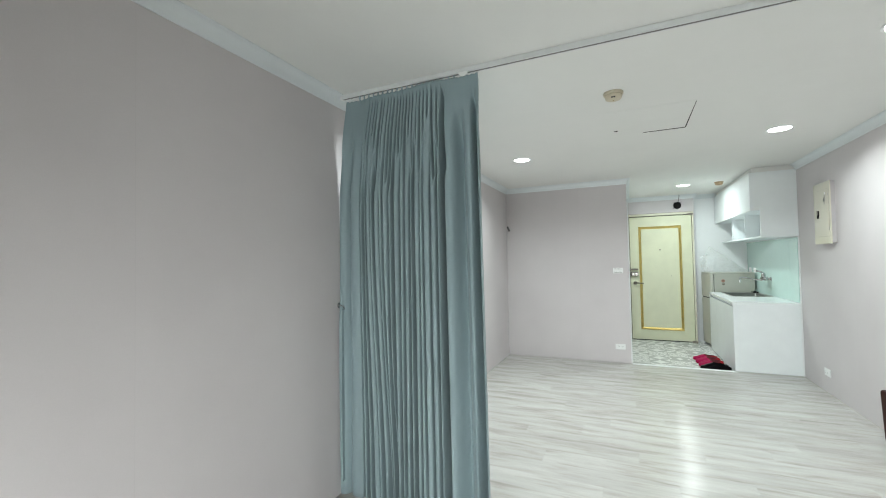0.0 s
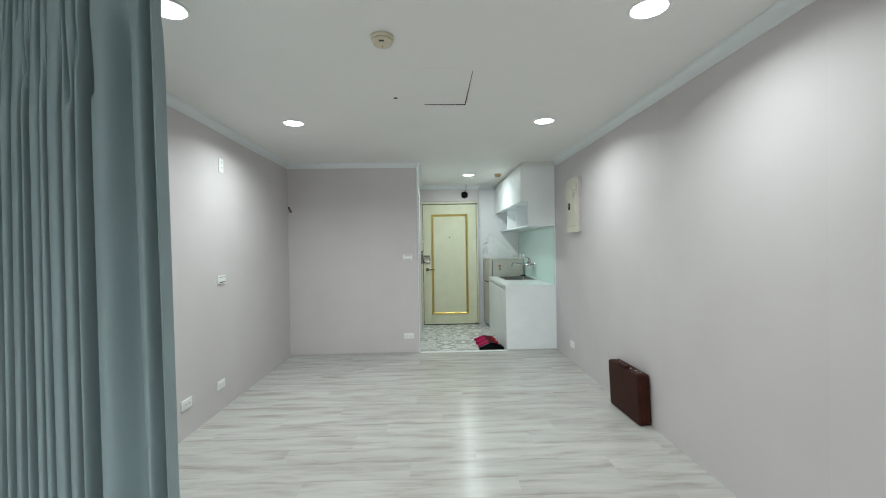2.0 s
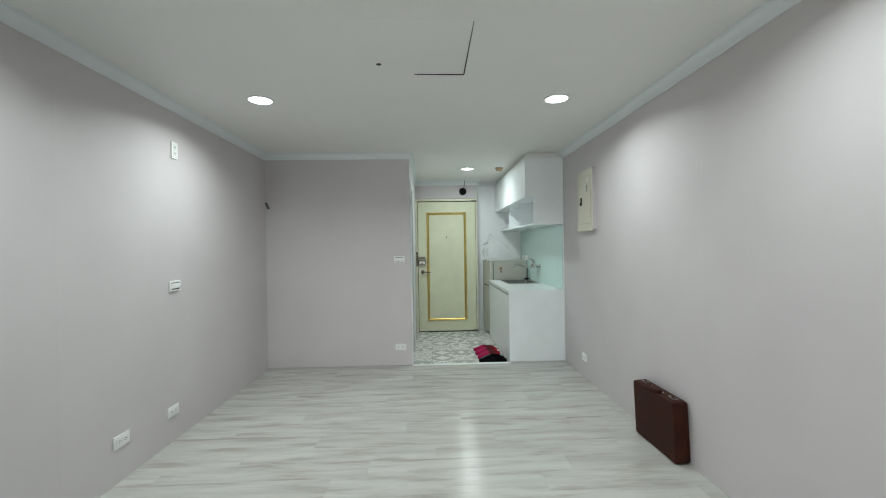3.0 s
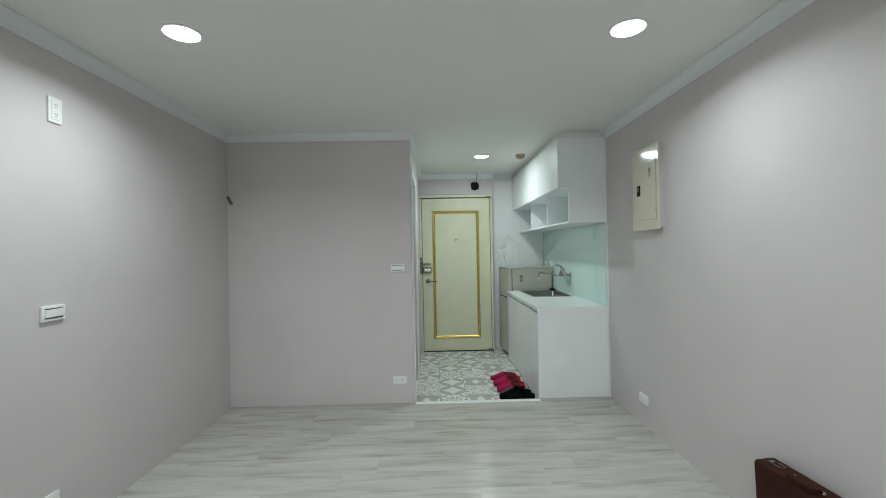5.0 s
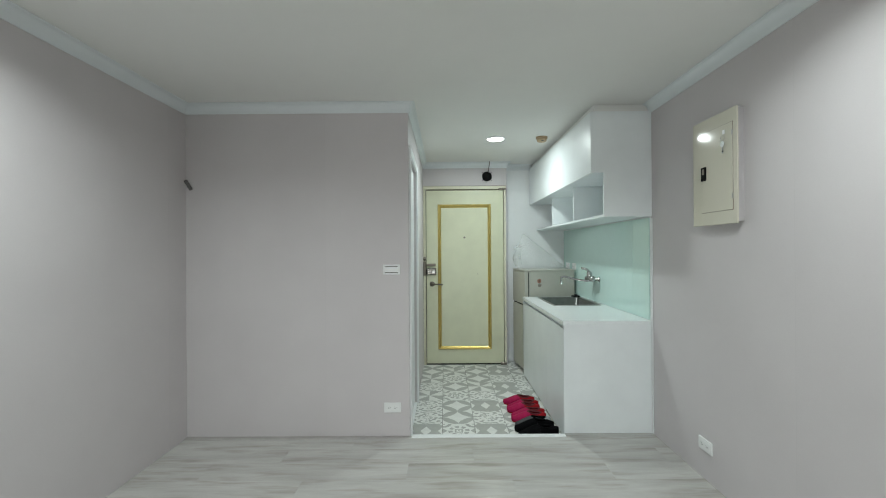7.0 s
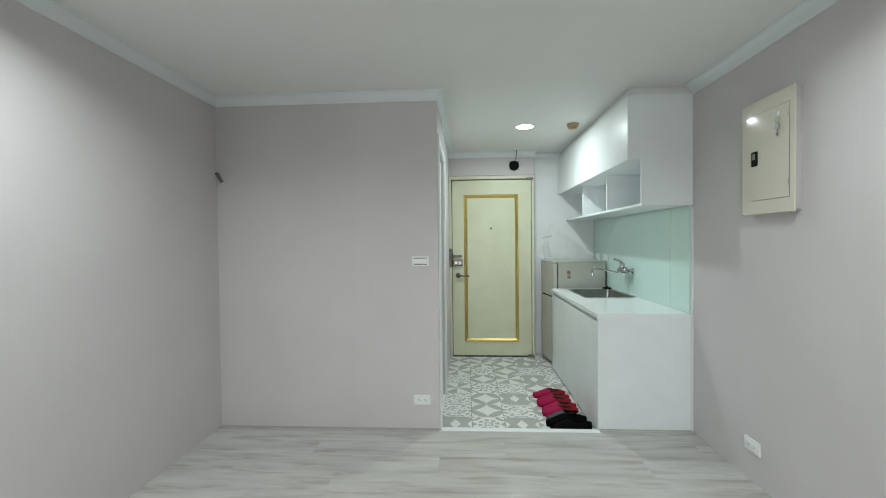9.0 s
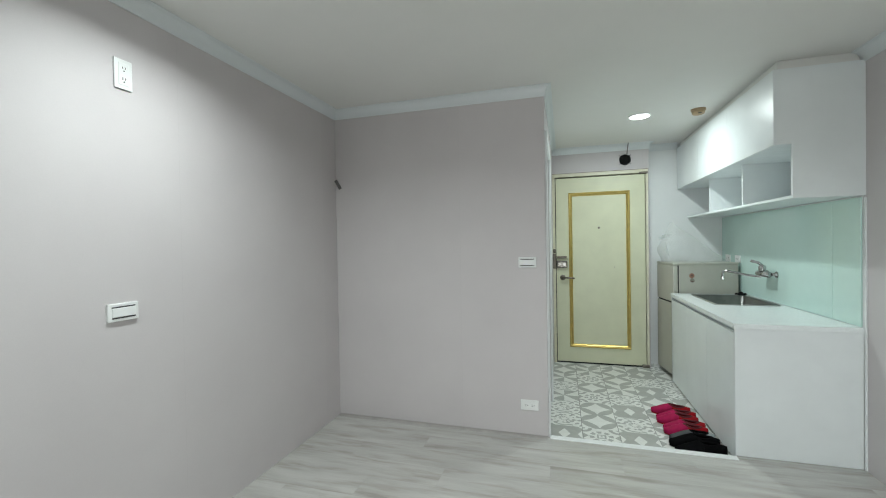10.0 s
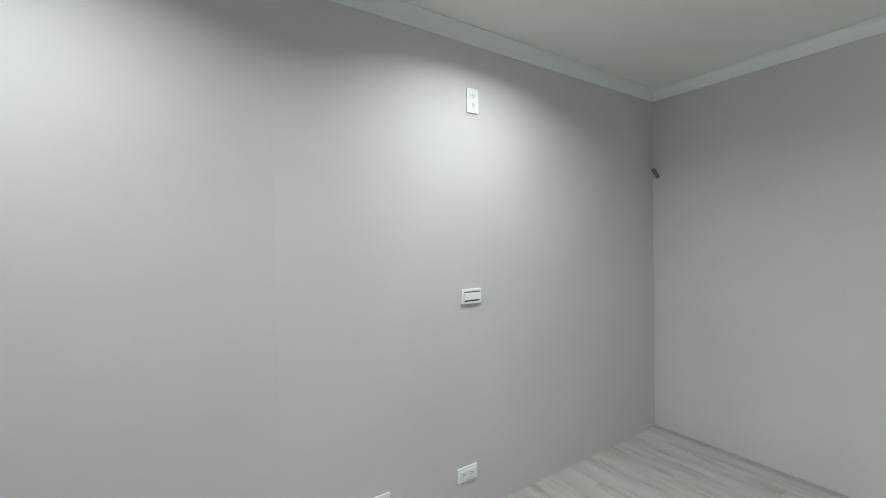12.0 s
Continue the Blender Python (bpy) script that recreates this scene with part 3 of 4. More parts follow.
def curtain():
    c = thing("curtain", pose(-1.0, RAIL_Y, 0.004), "blue-grey pleated floor-length curtain drawn to the side wall", "curtain")
    nx, nz, top = 1500, 80, 2.333
    rng = random.Random(8)
    # long pleats: place across the cloth, depth of the cleft, its half width, height (0 top, 1 hem) where it opens
    clefts = [(0.072, 0.016, 0.012, 0.06), (0.160, 0.090, 0.0050, 0.14)]
    f = 0.186
    while f < 0.715:
        strong = rng.random() < 0.28
        clefts.append((f, rng.uniform(0.14, 0.19) if strong else rng.uniform(0.07, 0.12), rng.uniform(0.0058, 0.0080) if strong else rng.uniform(0.0032, 0.0052), rng.uniform(0.12, 0.24)))
        f += rng.uniform(0.024, 0.048)
    clefts += [(0.746, 0.20, 0.0095, 0.01), (0.850, 0.070, 0.028, 0.05), (0.943, 0.085, 0.013, 0.02)]
    # short gathers under the heading: place, depth, half width, where they close
    gathers = []
    f = 0.185
    while f < 0.755:
        gathers.append((f, rng.uniform(0.06, 0.16), rng.uniform(0.0036, 0.0066), rng.uniform(0.09, 0.25)))
        f += rng.uniform(0.022, 0.034)
    wander = [(rng.uniform(-0.005, 0.005), rng.uniform(0, 6.3)) for _ in clefts]
    bows = [rng.uniform(0.008, 0.018) for _ in range(len(clefts) + 1)]
    tilts = [rng.uniform(-0.016, 0.022) for _ in range(len(clefts) + 1)]
    u = np.linspace(0.0, 1.0, nx + 1)

    def ease(t):
        t = np.clip(t, 0.0, 1.0)
        return t * t * (3 - 2 * t)

    verts = []
    for j in range(nz + 1):
        v = (j / nz) ** 1.25
        # pleats lean together towards the hem
        at = []
        for (f, _, _, _), (w_amp, w_ph) in zip(clefts, wander):
            lean = 0.072 * math.exp(-((f - 0.27) / 0.105) ** 2) * float(ease((v - 0.28) / 0.72)) - 0.014 * math.exp(-((f - 0.6) / 0.1) ** 2) * v
            at.append(f + lean + (w_amp * math.sin(3.1 * v + w_ph) if 0.18 < f < 0.74 else 0.0))
        edges = [0.0] + sorted(at) + [1.0]
        depth = 0.013 * np.sin(5.3 * u + 1.4 * v + 1) + 0.008 * np.sin(17 * u - 1.1 * v)
        loose = float(ease((v - 0.04) / 0.16))
        for k, (a, b) in enumerate(zip(edges, edges[1:])):
            p = (u - a) / (b - a)
            inside = (p >= 0) & (p < 1)
            wide = min(1.0, (b - a) / 0.035)
            depth += np.where(inside, loose * wide * (bows[k] * (2 * p - 1) ** 2 + tilts[k] * (p - 0.5) * 4 * p * (1 - p)), 0.0)
        cut = np.zeros_like(u)
        for a, (f, d, w, begin) in zip(at, clefts):
            amount = float(ease((v - begin) / 0.10))
            width = w * (1.0 + 0.45 * v)
            cut = np.maximum(cut, d * amount * np.exp(-np.abs((u - a) / width) ** (2.6 if d > 0.06 else 1.6)))
        for f, d, w, stop in gathers:
            amount = float(ease((v - 0.012) / 0.035)) * float(ease((stop - v) / 0.05))
            if amount > 0:
                # gathers fan out as they leave the tape
                a = 0.47 + (f - 0.47) * (0.94 + 0.5 * v)
                cut = np.maximum(cut, d * amount * np.exp(-np.abs((u - a) / (w * (0.55 + 3.0 * v))) ** 2.2))
        depth += cut
        lo = -0.405 - 0.055 * min(1.0, v * 4.0) - 0.012 * v
        hi = 0.467 + 0.014 * v
        # the leading hem turns back behind the last pleat
        back = np.clip((u - 0.972) / 0.028, 0.0, 1.0)
        x = lo + (hi - lo) * np.minimum(u, 0.972) - 0.023 * back
        y = depth - 0.03 + 0.018 * (1 - float(ease(v / 0.12))) + 0.078 * back
        z = top * (1 - v) + 0.0022 * np.sin(190 * u) * (1.0 if j == 0 else 0.0)
        verts.append(np.stack([x, y, z], axis=1))
    n = nx + 1
    faces = [(j * n + i, j * n + i + 1, (j + 1) * n + i + 1, (j + 1) * n + i) for j in range(nz) for i in range(nx)]
    me = bpy.data.meshes.new("cloth")
    me.from_pydata(np.concatenate(verts).tolist(), [], faces)
    me.polygons.foreach_set("use_smooth", [True] * len(faces))
    me.materials.append(M_CURTAIN)
    ob = new("cloth", me)
    ob.parent = c
    sol = ob.modifiers.new("thickness", "SOLIDIFY")
    sol.thickness = 0.0012
    # heading tape and hooks
    part("heading", box(B(), -0.41, 0.36, 0.020, 0.024, 2.270, 2.312), M_CURTAIN, c)
    hook = None
    for i in range(20):
        x = -0.30 + i * 0.032
        if hook is None:
            hook = part("hook", box(B(), -0.0045, 0.0045, -0.012, -0.008, 0.0, 0.046, 0.001), M_CURTAIN, c, m=pose(x, 0.0, 2.304))
        else:
            other = new("hook", hook.data)
            other.parent = c
            other.matrix_basis = pose(x, 0.0, 2.304)
    return c


curtain()

tie = thing("tieback_hook", pose(LEFT, 2.052, 1.11, 0, 0, 90), "chrome curtain tieback hook on the side wall", "hook")
part("rosette", lathe(B(), [(0.017, 0), (0.017, 0.003), (0.010, 0.008), (0.001, 0.009)], 20, pose(0, 0, 0, 90)), M_CHROME, tie, smooth=True)
part("arm", tube(B(), [(0, -0.005, 0), (0, -0.022, 0.0), (0, -0.034, -0.010), (0, -0.038, -0.024), (0, -0.034, 0.002)], 0.0035), M_CHROME, tie, smooth=True)
band = thing("curtain_tieback", pose(LEFT + 0.026, 2.047, 1.088), "blue-grey fabric tieback hanging loose from its hook", "tieback")
bm = B()
prism(bm, [(-0.012, 0.0), (0.012, 0.0), (0.018, -0.10), (0.022, -0.45), (0.020, -1.0), (-0.020, -1.0), (-0.022, -0.45), (-0.018, -0.10)], "x", -0.009, 0.009)
part("band", bm, M_CURTAIN, band)

# ---- entrance door ----
d1 = thing("door_1", pose(0.633, DOORY, TILE_Z), "cream painted steel entrance door with a gilt moulding, closed", "door", kind="structure")
bm = B()
box(bm, -0.500, -0.472, -0.012, 0.10, 0, 2.15, 0.002)
box(bm, 0.472, 0.495, -0.012, 0.10, 0, 2.15, 0.002)
box(bm, -0.472, 0.472, -0.012, 0.10, 2.112, 2.15, 0.002)
part("door_frame", bm, M_FRAME, d1)
part("backing", box(B(), -0.472, 0.472, 0.06, 0.10, 0, 2.112), M_DARK, d1)
slab = part("door_leaf", box(B(), -0.464, 0.466, 0.0, 0.045, 0.014, 2.099, 0.003, 2), M_DOOR, d1)
# thin brown strip along the frame's outer left and top edges
bm = B()
box(bm, -0.504, -0.5005, -0.010, -0.001, 0, 2.154)
box(bm, -0.5005, 0.4955, -0.010, -0.001, 2.1505, 2.154)
part("frame_line", bm, M_STICKER2, d1, "thin brown line round the frame")


def moulding(bm, x0, x1, z0, z1, w):
    """A mitred raised frame with a rounded section."""
    prof = [(0, 0), (0.12, 0.55), (0.30, 0.9), (0.5, 0.75), (0.7, 1.0), (0.88, 0.6), (1, 0)]
    rings = []
    for s, hgt in prof:
        k = s * w
        y = -0.016 * hgt
        rings.append([bm.verts.new(p) for p in ((x0 + k, y, z0 + k), (x1 - k, y, z0 + k), (x1 - k, y, z1 - k), (x0 + k, y, z1 - k))])
    for a, b in zip(rings, rings[1:]):
        for i in range(4):
            bm.faces.new((a[i], a[(i + 1) % 4], b[(i + 1) % 4], b[i]))
    bmesh.ops.recalc_face_normals(bm, faces=bm.faces)
    return bm


part("moulding", moulding(B(), -0.326, 0.316, 0.182, 1.930, 0.040), M_GOLD, slab, "gilt raised moulding")
part("peephole", lathe(B(), [(0.012, 0), (0.012, 0.004), (0.007, 0.006), (0.001, 0.005)], 18, pose(-0.004, 0, 1.53, 90)), M_BRONZE, slab, smooth=True)
part("nick", rod(B(), (0.150, 0.0, 1.092), (0.156, -0.0012, 1.088), 0.0035, 0.002, seg=7), M_STICKER2, slab, "small chip in the paint")
lock = part("rim_lock", box(B(), -0.462, -0.345, -0.030, 0.0, 1.085, 1.165, 0.012, 3), M_LOCK, slab, "steel rim lock with a thumb turn")
part("thumb_turn", rod(B(), (-0.375, -0.030, 1.125), (-0.375, -0.048, 1.125), 0.017, seg=20), M_STEEL, lock)
part("lock_button", box(B(), -0.437, -0.412, -0.036, -0.029, 1.113, 1.137, 0.002), M_STEEL, lock)
part("lock_strike", box(B(), -0.500, -0.468, -0.040, -0.012, 1.075, 1.245, 0.004), M_BRONZE, d1)
part("lock_strike", lathe(B(), [(0.022, 0), (0.022, 0.012), (0.014, 0.020), (0.001, 0.021)], 18, pose(-0.486, -0.012, 1.275, 90)), M_BRONZE, d1, smooth=True)
part("swing_bar", box(B(), -0.458, -0.352, -0.020, 0.0, 1.190, 1.218, 0.005, 2), M_BRONZE, slab)
rose = part("lever_rose", lathe(B(), [(0.031, 0), (0.031, 0.006), (0.026, 0.011), (0.011, 0.013), (0.011, 0.040), (0.001, 0.041)], 28, pose(-0.396, 0, 0.972, 90)), M_BRONZE, slab, smooth=True)
part("lever", tube(B(), [(-0.396, -0.038, 0.972), (-0.36, -0.042, 0.972), (-0.31, -0.042, 0.970), (-0.268, -0.040, 0.965)], 0.009, 12), M_BRONZE, rose, smooth=True)
part("pivot", box(B(), 0.405, 0.492, -0.026, 0.0, 2.098, 2.122, 0.005), M_BRONZE, d1)
part("pivot", box(B(), 0.420, 0.492, -0.030, 0.0, -0.0, 0.030, 0.005), M_BRONZE, d1)
part("sill_gap", box(B(), -0.470, 0.470, -0.004, 0.05, 0.0005, 0.012), M_DARK, d1)

hole = thing("cable_hole", pose(0.905, DOORY, 2.215), "round black sealed duct hole with ragged edge above the door", "duct")
bm = B()
rng = random.Random(3)
ragged = [(0.059 + rng.uniform(-0.003, 0.004)) for _ in range(28)]
lo = [bm.verts.new((r * math.cos(2 * math.pi * i / 28), -0.001, r * math.sin(2 * math.pi * i / 28))) for i, r in enumerate(ragged)]
hi = [bm.verts.new((0.85 * r * math.cos(2 * math.pi * i / 28), -0.018, 0.85 * r * math.sin(2 * math.pi * i / 28))) for i, r in enumerate(ragged)]
tip = bm.verts.new((0, -0.026, 0))
for i in range(28):
    k = (i + 1) % 28
    bm.faces.new((lo[i], lo[k], hi[k], hi[i]))
    bm.faces.new((hi[i], hi[k], tip))
bmesh.ops.recalc_face_normals(bm, faces=bm.faces)
part("plug", bm, M_BLACK, hole)
for a in (40, 140, 222, 268, 318):
    ca, sa = math.cos(radians(a)), math.sin(radians(a))
    part("tag", rod(B(), (0.050 * ca, -0.004, 0.050 * sa), (0.078 * ca, -0.003, 0.078 * sa), 0.005, 0.002, seg=6), M_BLACK, hole)
part("cable", tube(B(), [(0.018, -0.012, 0.055), (0.020, -0.016, 0.09), (0.024, -0.040, 0.13), (0.026, -0.058, 0.170)], 0.005, 8), M_PIPE, hole, "thin grey cable")

# ---- bathroom door in the passage ----
d2 = thing("door_2", pose(CORR, 6.275, TILE_Z, 0, 0, 90), "white painted bathroom door with casing, closed", "door", kind="structure")
bm = B()
box(bm, -0.400, -0.350, -0.016, 0.0, 0, 2.14, 0.003)
box(bm, 0.350, 0.400, -0.016, 0.0, 0, 2.14, 0.003)
box(bm, -0.350, 0.350, -0.016, 0.0, 2.08, 2.14, 0.003)
part("casing", bm, M_TRIM, d2)
part("door_sill", box(B(), -0.349, 0.349, 0.0005, 0.060, -0.05, 0.009), M_TRIM, d2)
leaf = part("door_leaf", box(B(), -0.348, 0.348, 0.02, 0.055, 0.01, 2.078, 0.002), M_TRIM, d2)

# ---- kitchenette ----
CX0, CX1, CY0, CY1 = 1.245, RIGHT - 0.008, 5.892, 7.415
ct_h = 0.782
cab = thing("base_cabinet", pose(0, 0, TILE_Z), "white laminate sink base cabinet with flush doors", "cabinet")
g = -TILE_Z
part("end_panel", box(B(), CX0, CX1, CY0, CY0 + 0.018, g + 0.001, g + ct_h, 0.001), M_LAMINATE, cab)
part("end_panel", box(B(), CX0, CX1, CY1 - 0.018, CY1, 0, g + ct_h, 0.001), M_LAMINATE, cab)
part("back_panel", box(B(), CX1 - 0.012, CX1, CY0 + 0.018, CY1 - 0.018, 0, g + ct_h), M_INNER, cab)
part("bottom", box(B(), CX0 + 0.03, CX1 - 0.012, CY0 + 0.018, CY1 - 0.018, 0.0, 0.06), M_INNER, cab)
part("finger_rail", box(B(), CX0 + 0.030, CX0 + 0.045, CY0 + 0.018, CY1 - 0.018, g + ct_h - 0.06, g + ct_h), M_INNER, cab)
dw = (CY1 - CY0 - 0.022) / 3
for i in range(3):
    y0 = CY0 + 0.020 + i * dw
    part("door", box(B(), CX0 + 0.000, CX0 + 0.020, y0 + 0.0015, y0 + dw - 0.0008, 0.02, g + ct_h - 0.028, 0.001), M_LAMINATE, cab)

# worktop with a cut-out for the sink
SX0, SX1, SY0, SY1 = 1.385, 1.835, 6.68, 7.33
wt = tagged(part("worktop", B(), M_WORKTOP), "white solid worktop with an inset sink", "worktop")
bm = B()
z0, z1 = ct_h + 0.0005, ct_h + 0.031
for a in ((CX0 - 0.006, CX1, CY0 - 0.005, SY0 + 0.012), (CX0 - 0.006, CX1, SY1 - 0.012, CY1 + 0.004), (CX0 - 0.006, SX0 + 0.012, SY0 + 0.012, SY1 - 0.012), (SX1 - 0.012, CX1, SY0 + 0.012, SY1 - 0.012)):
    box(bm, *a, z0, z1)
bmesh.ops.remove_doubles(bm, verts=bm.verts, dist=0.0001)
bm.to_mesh(wt.data)
bm.free()


def sink():
    s = thing("sink", pose((SX0 + SX1) / 2, (SY0 + SY1) / 2, z1), "stainless steel inset kitchen sink with a black drain strainer", "sink")
    hx, hy = (SX1 - SX0) / 2, (SY1 - SY0) / 2

    def ring(bm, ax, ay, r, z):
        out = []
        for qx, qy, a0 in ((1, 1, 0), (-1, 1, 90), (-1, -1, 180), (1, -1, 270)):
            for k in range(6):
                a = radians(a0 + 18 * k)
                out.append(bm.verts.new((qx * (ax - r) + r * math.cos(a), qy * (ay - r) + r * math.sin(a), z)))
        return out
    bm = B()
    rings = [ring(bm, hx, hy, 0.03, 0.0005), ring(bm, hx - 0.003, hy - 0.003, 0.03, 0.004), ring(bm, hx - 0.025, hy - 0.025, 0.03, 0.003),
             ring(bm, hx - 0.032, hy - 0.032, 0.03, -0.006), ring(bm, hx - 0.040, hy - 0.040, 0.04, -0.14), ring(bm, hx - 0.075, hy - 0.075, 0.05, -0.165)]
    for a, b in zip(rings, rings[1:]):
        for i in range(24):
            bm.faces.new((a[i], a[(i + 1) % 24], b[(i + 1) % 24], b[i]))
    bm.faces.new(rings[-1])
    bmesh.ops.recalc_face_normals(bm, faces=bm.faces)
    part("basin", bm, M_SINK, s, smooth=True)
    # rim tube in brighter steel than the basin, putting the edge highlight into colour
    part("rim", tube(B(), [(x, y, 0.0035) for x, y in [(hx - 0.004, hy - 0.030), (hx - 0.012, hy - 0.010), (hx - 0.030, hy - 0.004), (0.030 - hx, hy - 0.004), (0.012 - hx, hy - 0.010), (0.004 - hx, hy - 0.030), (0.004 - hx, 0.030 - hy), (0.012 - hx, 0.010 - hy), (0.030 - hx, 0.004 - hy), (hx - 0.030, 0.004 - hy), (hx - 0.012, 0.010 - hy), (hx - 0.004, 0.030 - hy), (hx - 0.004, hy - 0.030)]], 0.004, 8), M_STEEL, s, "rolled steel rim, brighter metal for its highlight", True)
    part("strainer", lathe(B(), [(0.045, -0.164), (0.045, -0.160), (0.02, -0.158), (0.001, -0.158)], 24), M_STEEL, s, smooth=True)
    return s


sink()
dc = thing("drain_cover", pose(1.800, 7.352, z1), "round black rubber drain cover lying behind the sink", "drain cover")
part("disc", lathe(B(), [(0.044, 0), (0.047, 0.008), (0.042, 0.018), (0.016, 0.021), (0.014, 0.030), (0.001, 0.031)], 24), M_BLACK, dc, smooth=True)

tp = thing("wall_tap", pose(RIGHT - 0.016, 6.93, 1.04), "chrome wall-mounted mixer tap with a long swivel spout", "tap")
for dy in (-0.075, 0.075):
    part("flange", lathe(B(), [(0.026, 0), (0.026, 0.005), (0.016, 0.014), (0.013, 0.016), (0.013, 0.055), (0.001, 0.056)], 24, pose(0, dy, 0, 0, -90)), M_CHROME, tp, smooth=True)
part("body", rod(B(), (-0.060, -0.090, 0.0), (-0.060, 0.090, 0.0), 0.024, seg=20), M_CHROME, tp, smooth=True)
part("cartridge", lathe(B(), [(0.022, 0), (0.026, 0.02), (0.026, 0.050), (0.018, 0.062), (0.001, 0.064)], 20, pose(-0.060, 0.02, 0.010)), M_CHROME, tp, smooth=True)
part("lever", tube(B(), [(-0.060, 0.02, 0.068), (-0.080, 0.03, 0.090), (-0.128, 0.055, 0.106)], 0.0115, 10), M_CHROME, tp, smooth=True)
part("spout", tube(B(), [(-0.060, 0.0, -0.010), (-0.075, 0.01, -0.022), (-0.15, 0.05, -0.014), (-0.25, 0.11, 0.010), (-0.285, 0.13, 0.016), (-0.300, 0.14, 0.010), (-0.304, 0.142, -0.012), (-0.304, 0.142, -0.035)], 0.010, 12), M_CHROME, tp, smooth=True)
part("aerator", rod(B(), (-0.304, 0.142, -0.060), (-0.304, 0.142, -0.033), 0.0145, seg=16), M_CHROME, tp)

sb = thing("splashback", pose(RIGHT, 5.905, ct_h + 0.033), "mint green back-painted glass splashback over the worktop", "splashback")
for a, b in ((0.0, 0.2565), (0.2585, KITY - 0.004 - 5.905)):
    part("glass_panel", box(B(), -0.0145, -0.0065, a, b, 0.0, 1.556 - ct_h - 0.033, 0.0008), M_GLASS, sb)
tagged(part("side_trim", box(B(), RIGHT - 0.009, RIGHT, 5.876, 5.888, 0.0005, 1.553, 0.001), M_TRIM), "slim white upright trim at the kitchenette end", "trim", kind="structure")

for oy in (7.60, 7.84):
    outlet(pose(RIGHT - 0.0145, oy, 1.135, 0, 0, -90), "white double wall outlet on the splashback above the fridge")

# wall cabinet: closed door row over an open shelf that is set back
SXF, UZ0, UZ1 = 1.540, 1.884, CEIL - 0.060
uc = thing("wall_cabinet", pose(0, 0, 0), "white laminate wall cabinet with open shelf below and closed doors above", "cabinet")
part("end_panel", prism(B(), [(SXF, 1.565), (RIGHT - 0.0005, 1.565), (RIGHT - 0.0005, UZ1), (UX + 0.001, UZ1), (UX + 0.001, UZ0), (SXF, UZ0)], "y", 5.884, 5.902), M_LAMINATE, uc)
part("shelf_bottom", box(B(), SXF, CX1, 5.902, KITY - 0.008, 1.565, 1.583, 0.001), M_LAMINATE, uc)
part("carcass_bottom", box(B(), UX + 0.018, CX1, 5.902, KITY - 0.008, UZ0, UZ0 + 0.018), M_INNER, uc)
part("carcass_top", box(B(), UX + 0.018, CX1, 5.902, KITY - 0.008, UZ1 - 0.018, UZ1), M_INNER, uc)
part("shelf_back", box(B(), CX1 - 0.010, CX1, 5.902, KITY - 0.008, 1.583, UZ0), M_INNER, uc)
for y in (6.59, 7.31):
    part("divider", box(B(), SXF + 0.001, CX1 - 0.010, y - 0.009, y + 0.009, 1.583, UZ0, 0.0008), M_LAMINATE, uc)
part("filler", box(B(), UX + 0.036, CX1, 5.920, KITY - 0.011, UZ1, CEIL - 0.001), M_CEIL, uc, "off-white set-back filler")
ud = (KITY - 0.010 - 5.886) / 3
for i in range(3):
    y0 = 5.886 + i * ud
    part("door", box(B(), UX, UX + 0.017, y0 + 0.0006, y0 + ud - 0.0006, UZ0 - 0.002, UZ1, 0.0012), M_LAMINATE, uc)

# ---- fridge ----
FW, FD, FH = 0.42, 0.585, 1.155
fr = thing("fridge", Matrix.Translation((1.268, 7.440, TILE_Z)) @ pose(0, 0, 0, 0, 0, 8), "small beige-grey two-door fridge beside the counter", "fridge")
part("body", box(B(), 0.052, FD, 0.004, FW - 0.004, 0.04, FH - 0.018, 0.008, 2), M_FRIDGE, fr)
part("top", box(B(), 0.0, FD, 0.0, FW, FH - 0.022, FH, 0.007, 2), M_FRIDGE, fr, "pale fridge top cover")
part("gasket", box(B(), 0.012, 0.054, 0.006, FW - 0.010, 0.06, FH - 0.03), M_DARK, fr)
part("freezer_door", box(B(), 0.0, 0.044, 0.0, FW, 0.772, FH - 0.024, 0.010, 3), M_FRIDGE, fr)
part("fridge_door", box(B(), 0.0, 0.044, 0.0, FW, 0.045, 0.757, 0.010, 3), M_FRIDGE, fr)
for fx, fy in ((0.08, 0.05), (0.08, FW - 0.05), (FD - 0.06, 0.05), (FD - 0.06, FW - 0.05)):
    part("foot", rod(B(), (fx, fy, 0.0), (fx, fy, 0.042), 0.018), M_BLACK, fr)
part("sticker", rod(B(), (0.170, 0.0035, 1.030), (0.170, 0.0045, 1.030), 0.024, seg=24), M_STICKER, fr, "round orange sticker")
part("sticker_centre", rod(B(), (0.170, 0.0028, 1.032), (0.170, 0.0036, 1.032), 0.009, seg=16), M_STICKER2, fr, "dark brown sticker centre")
part("sticker", rod(B(), (0.174, 0.0035, 0.984), (0.174, 0.0045, 0.984), 0.021, seg=24), M_STICKER3, fr, "round faded grey sticker")
part("sticker_band", box(B(), 0.158, 0.190, 0.0026, 0.0036, 0.972, 0.980), M_STICKER2, fr)


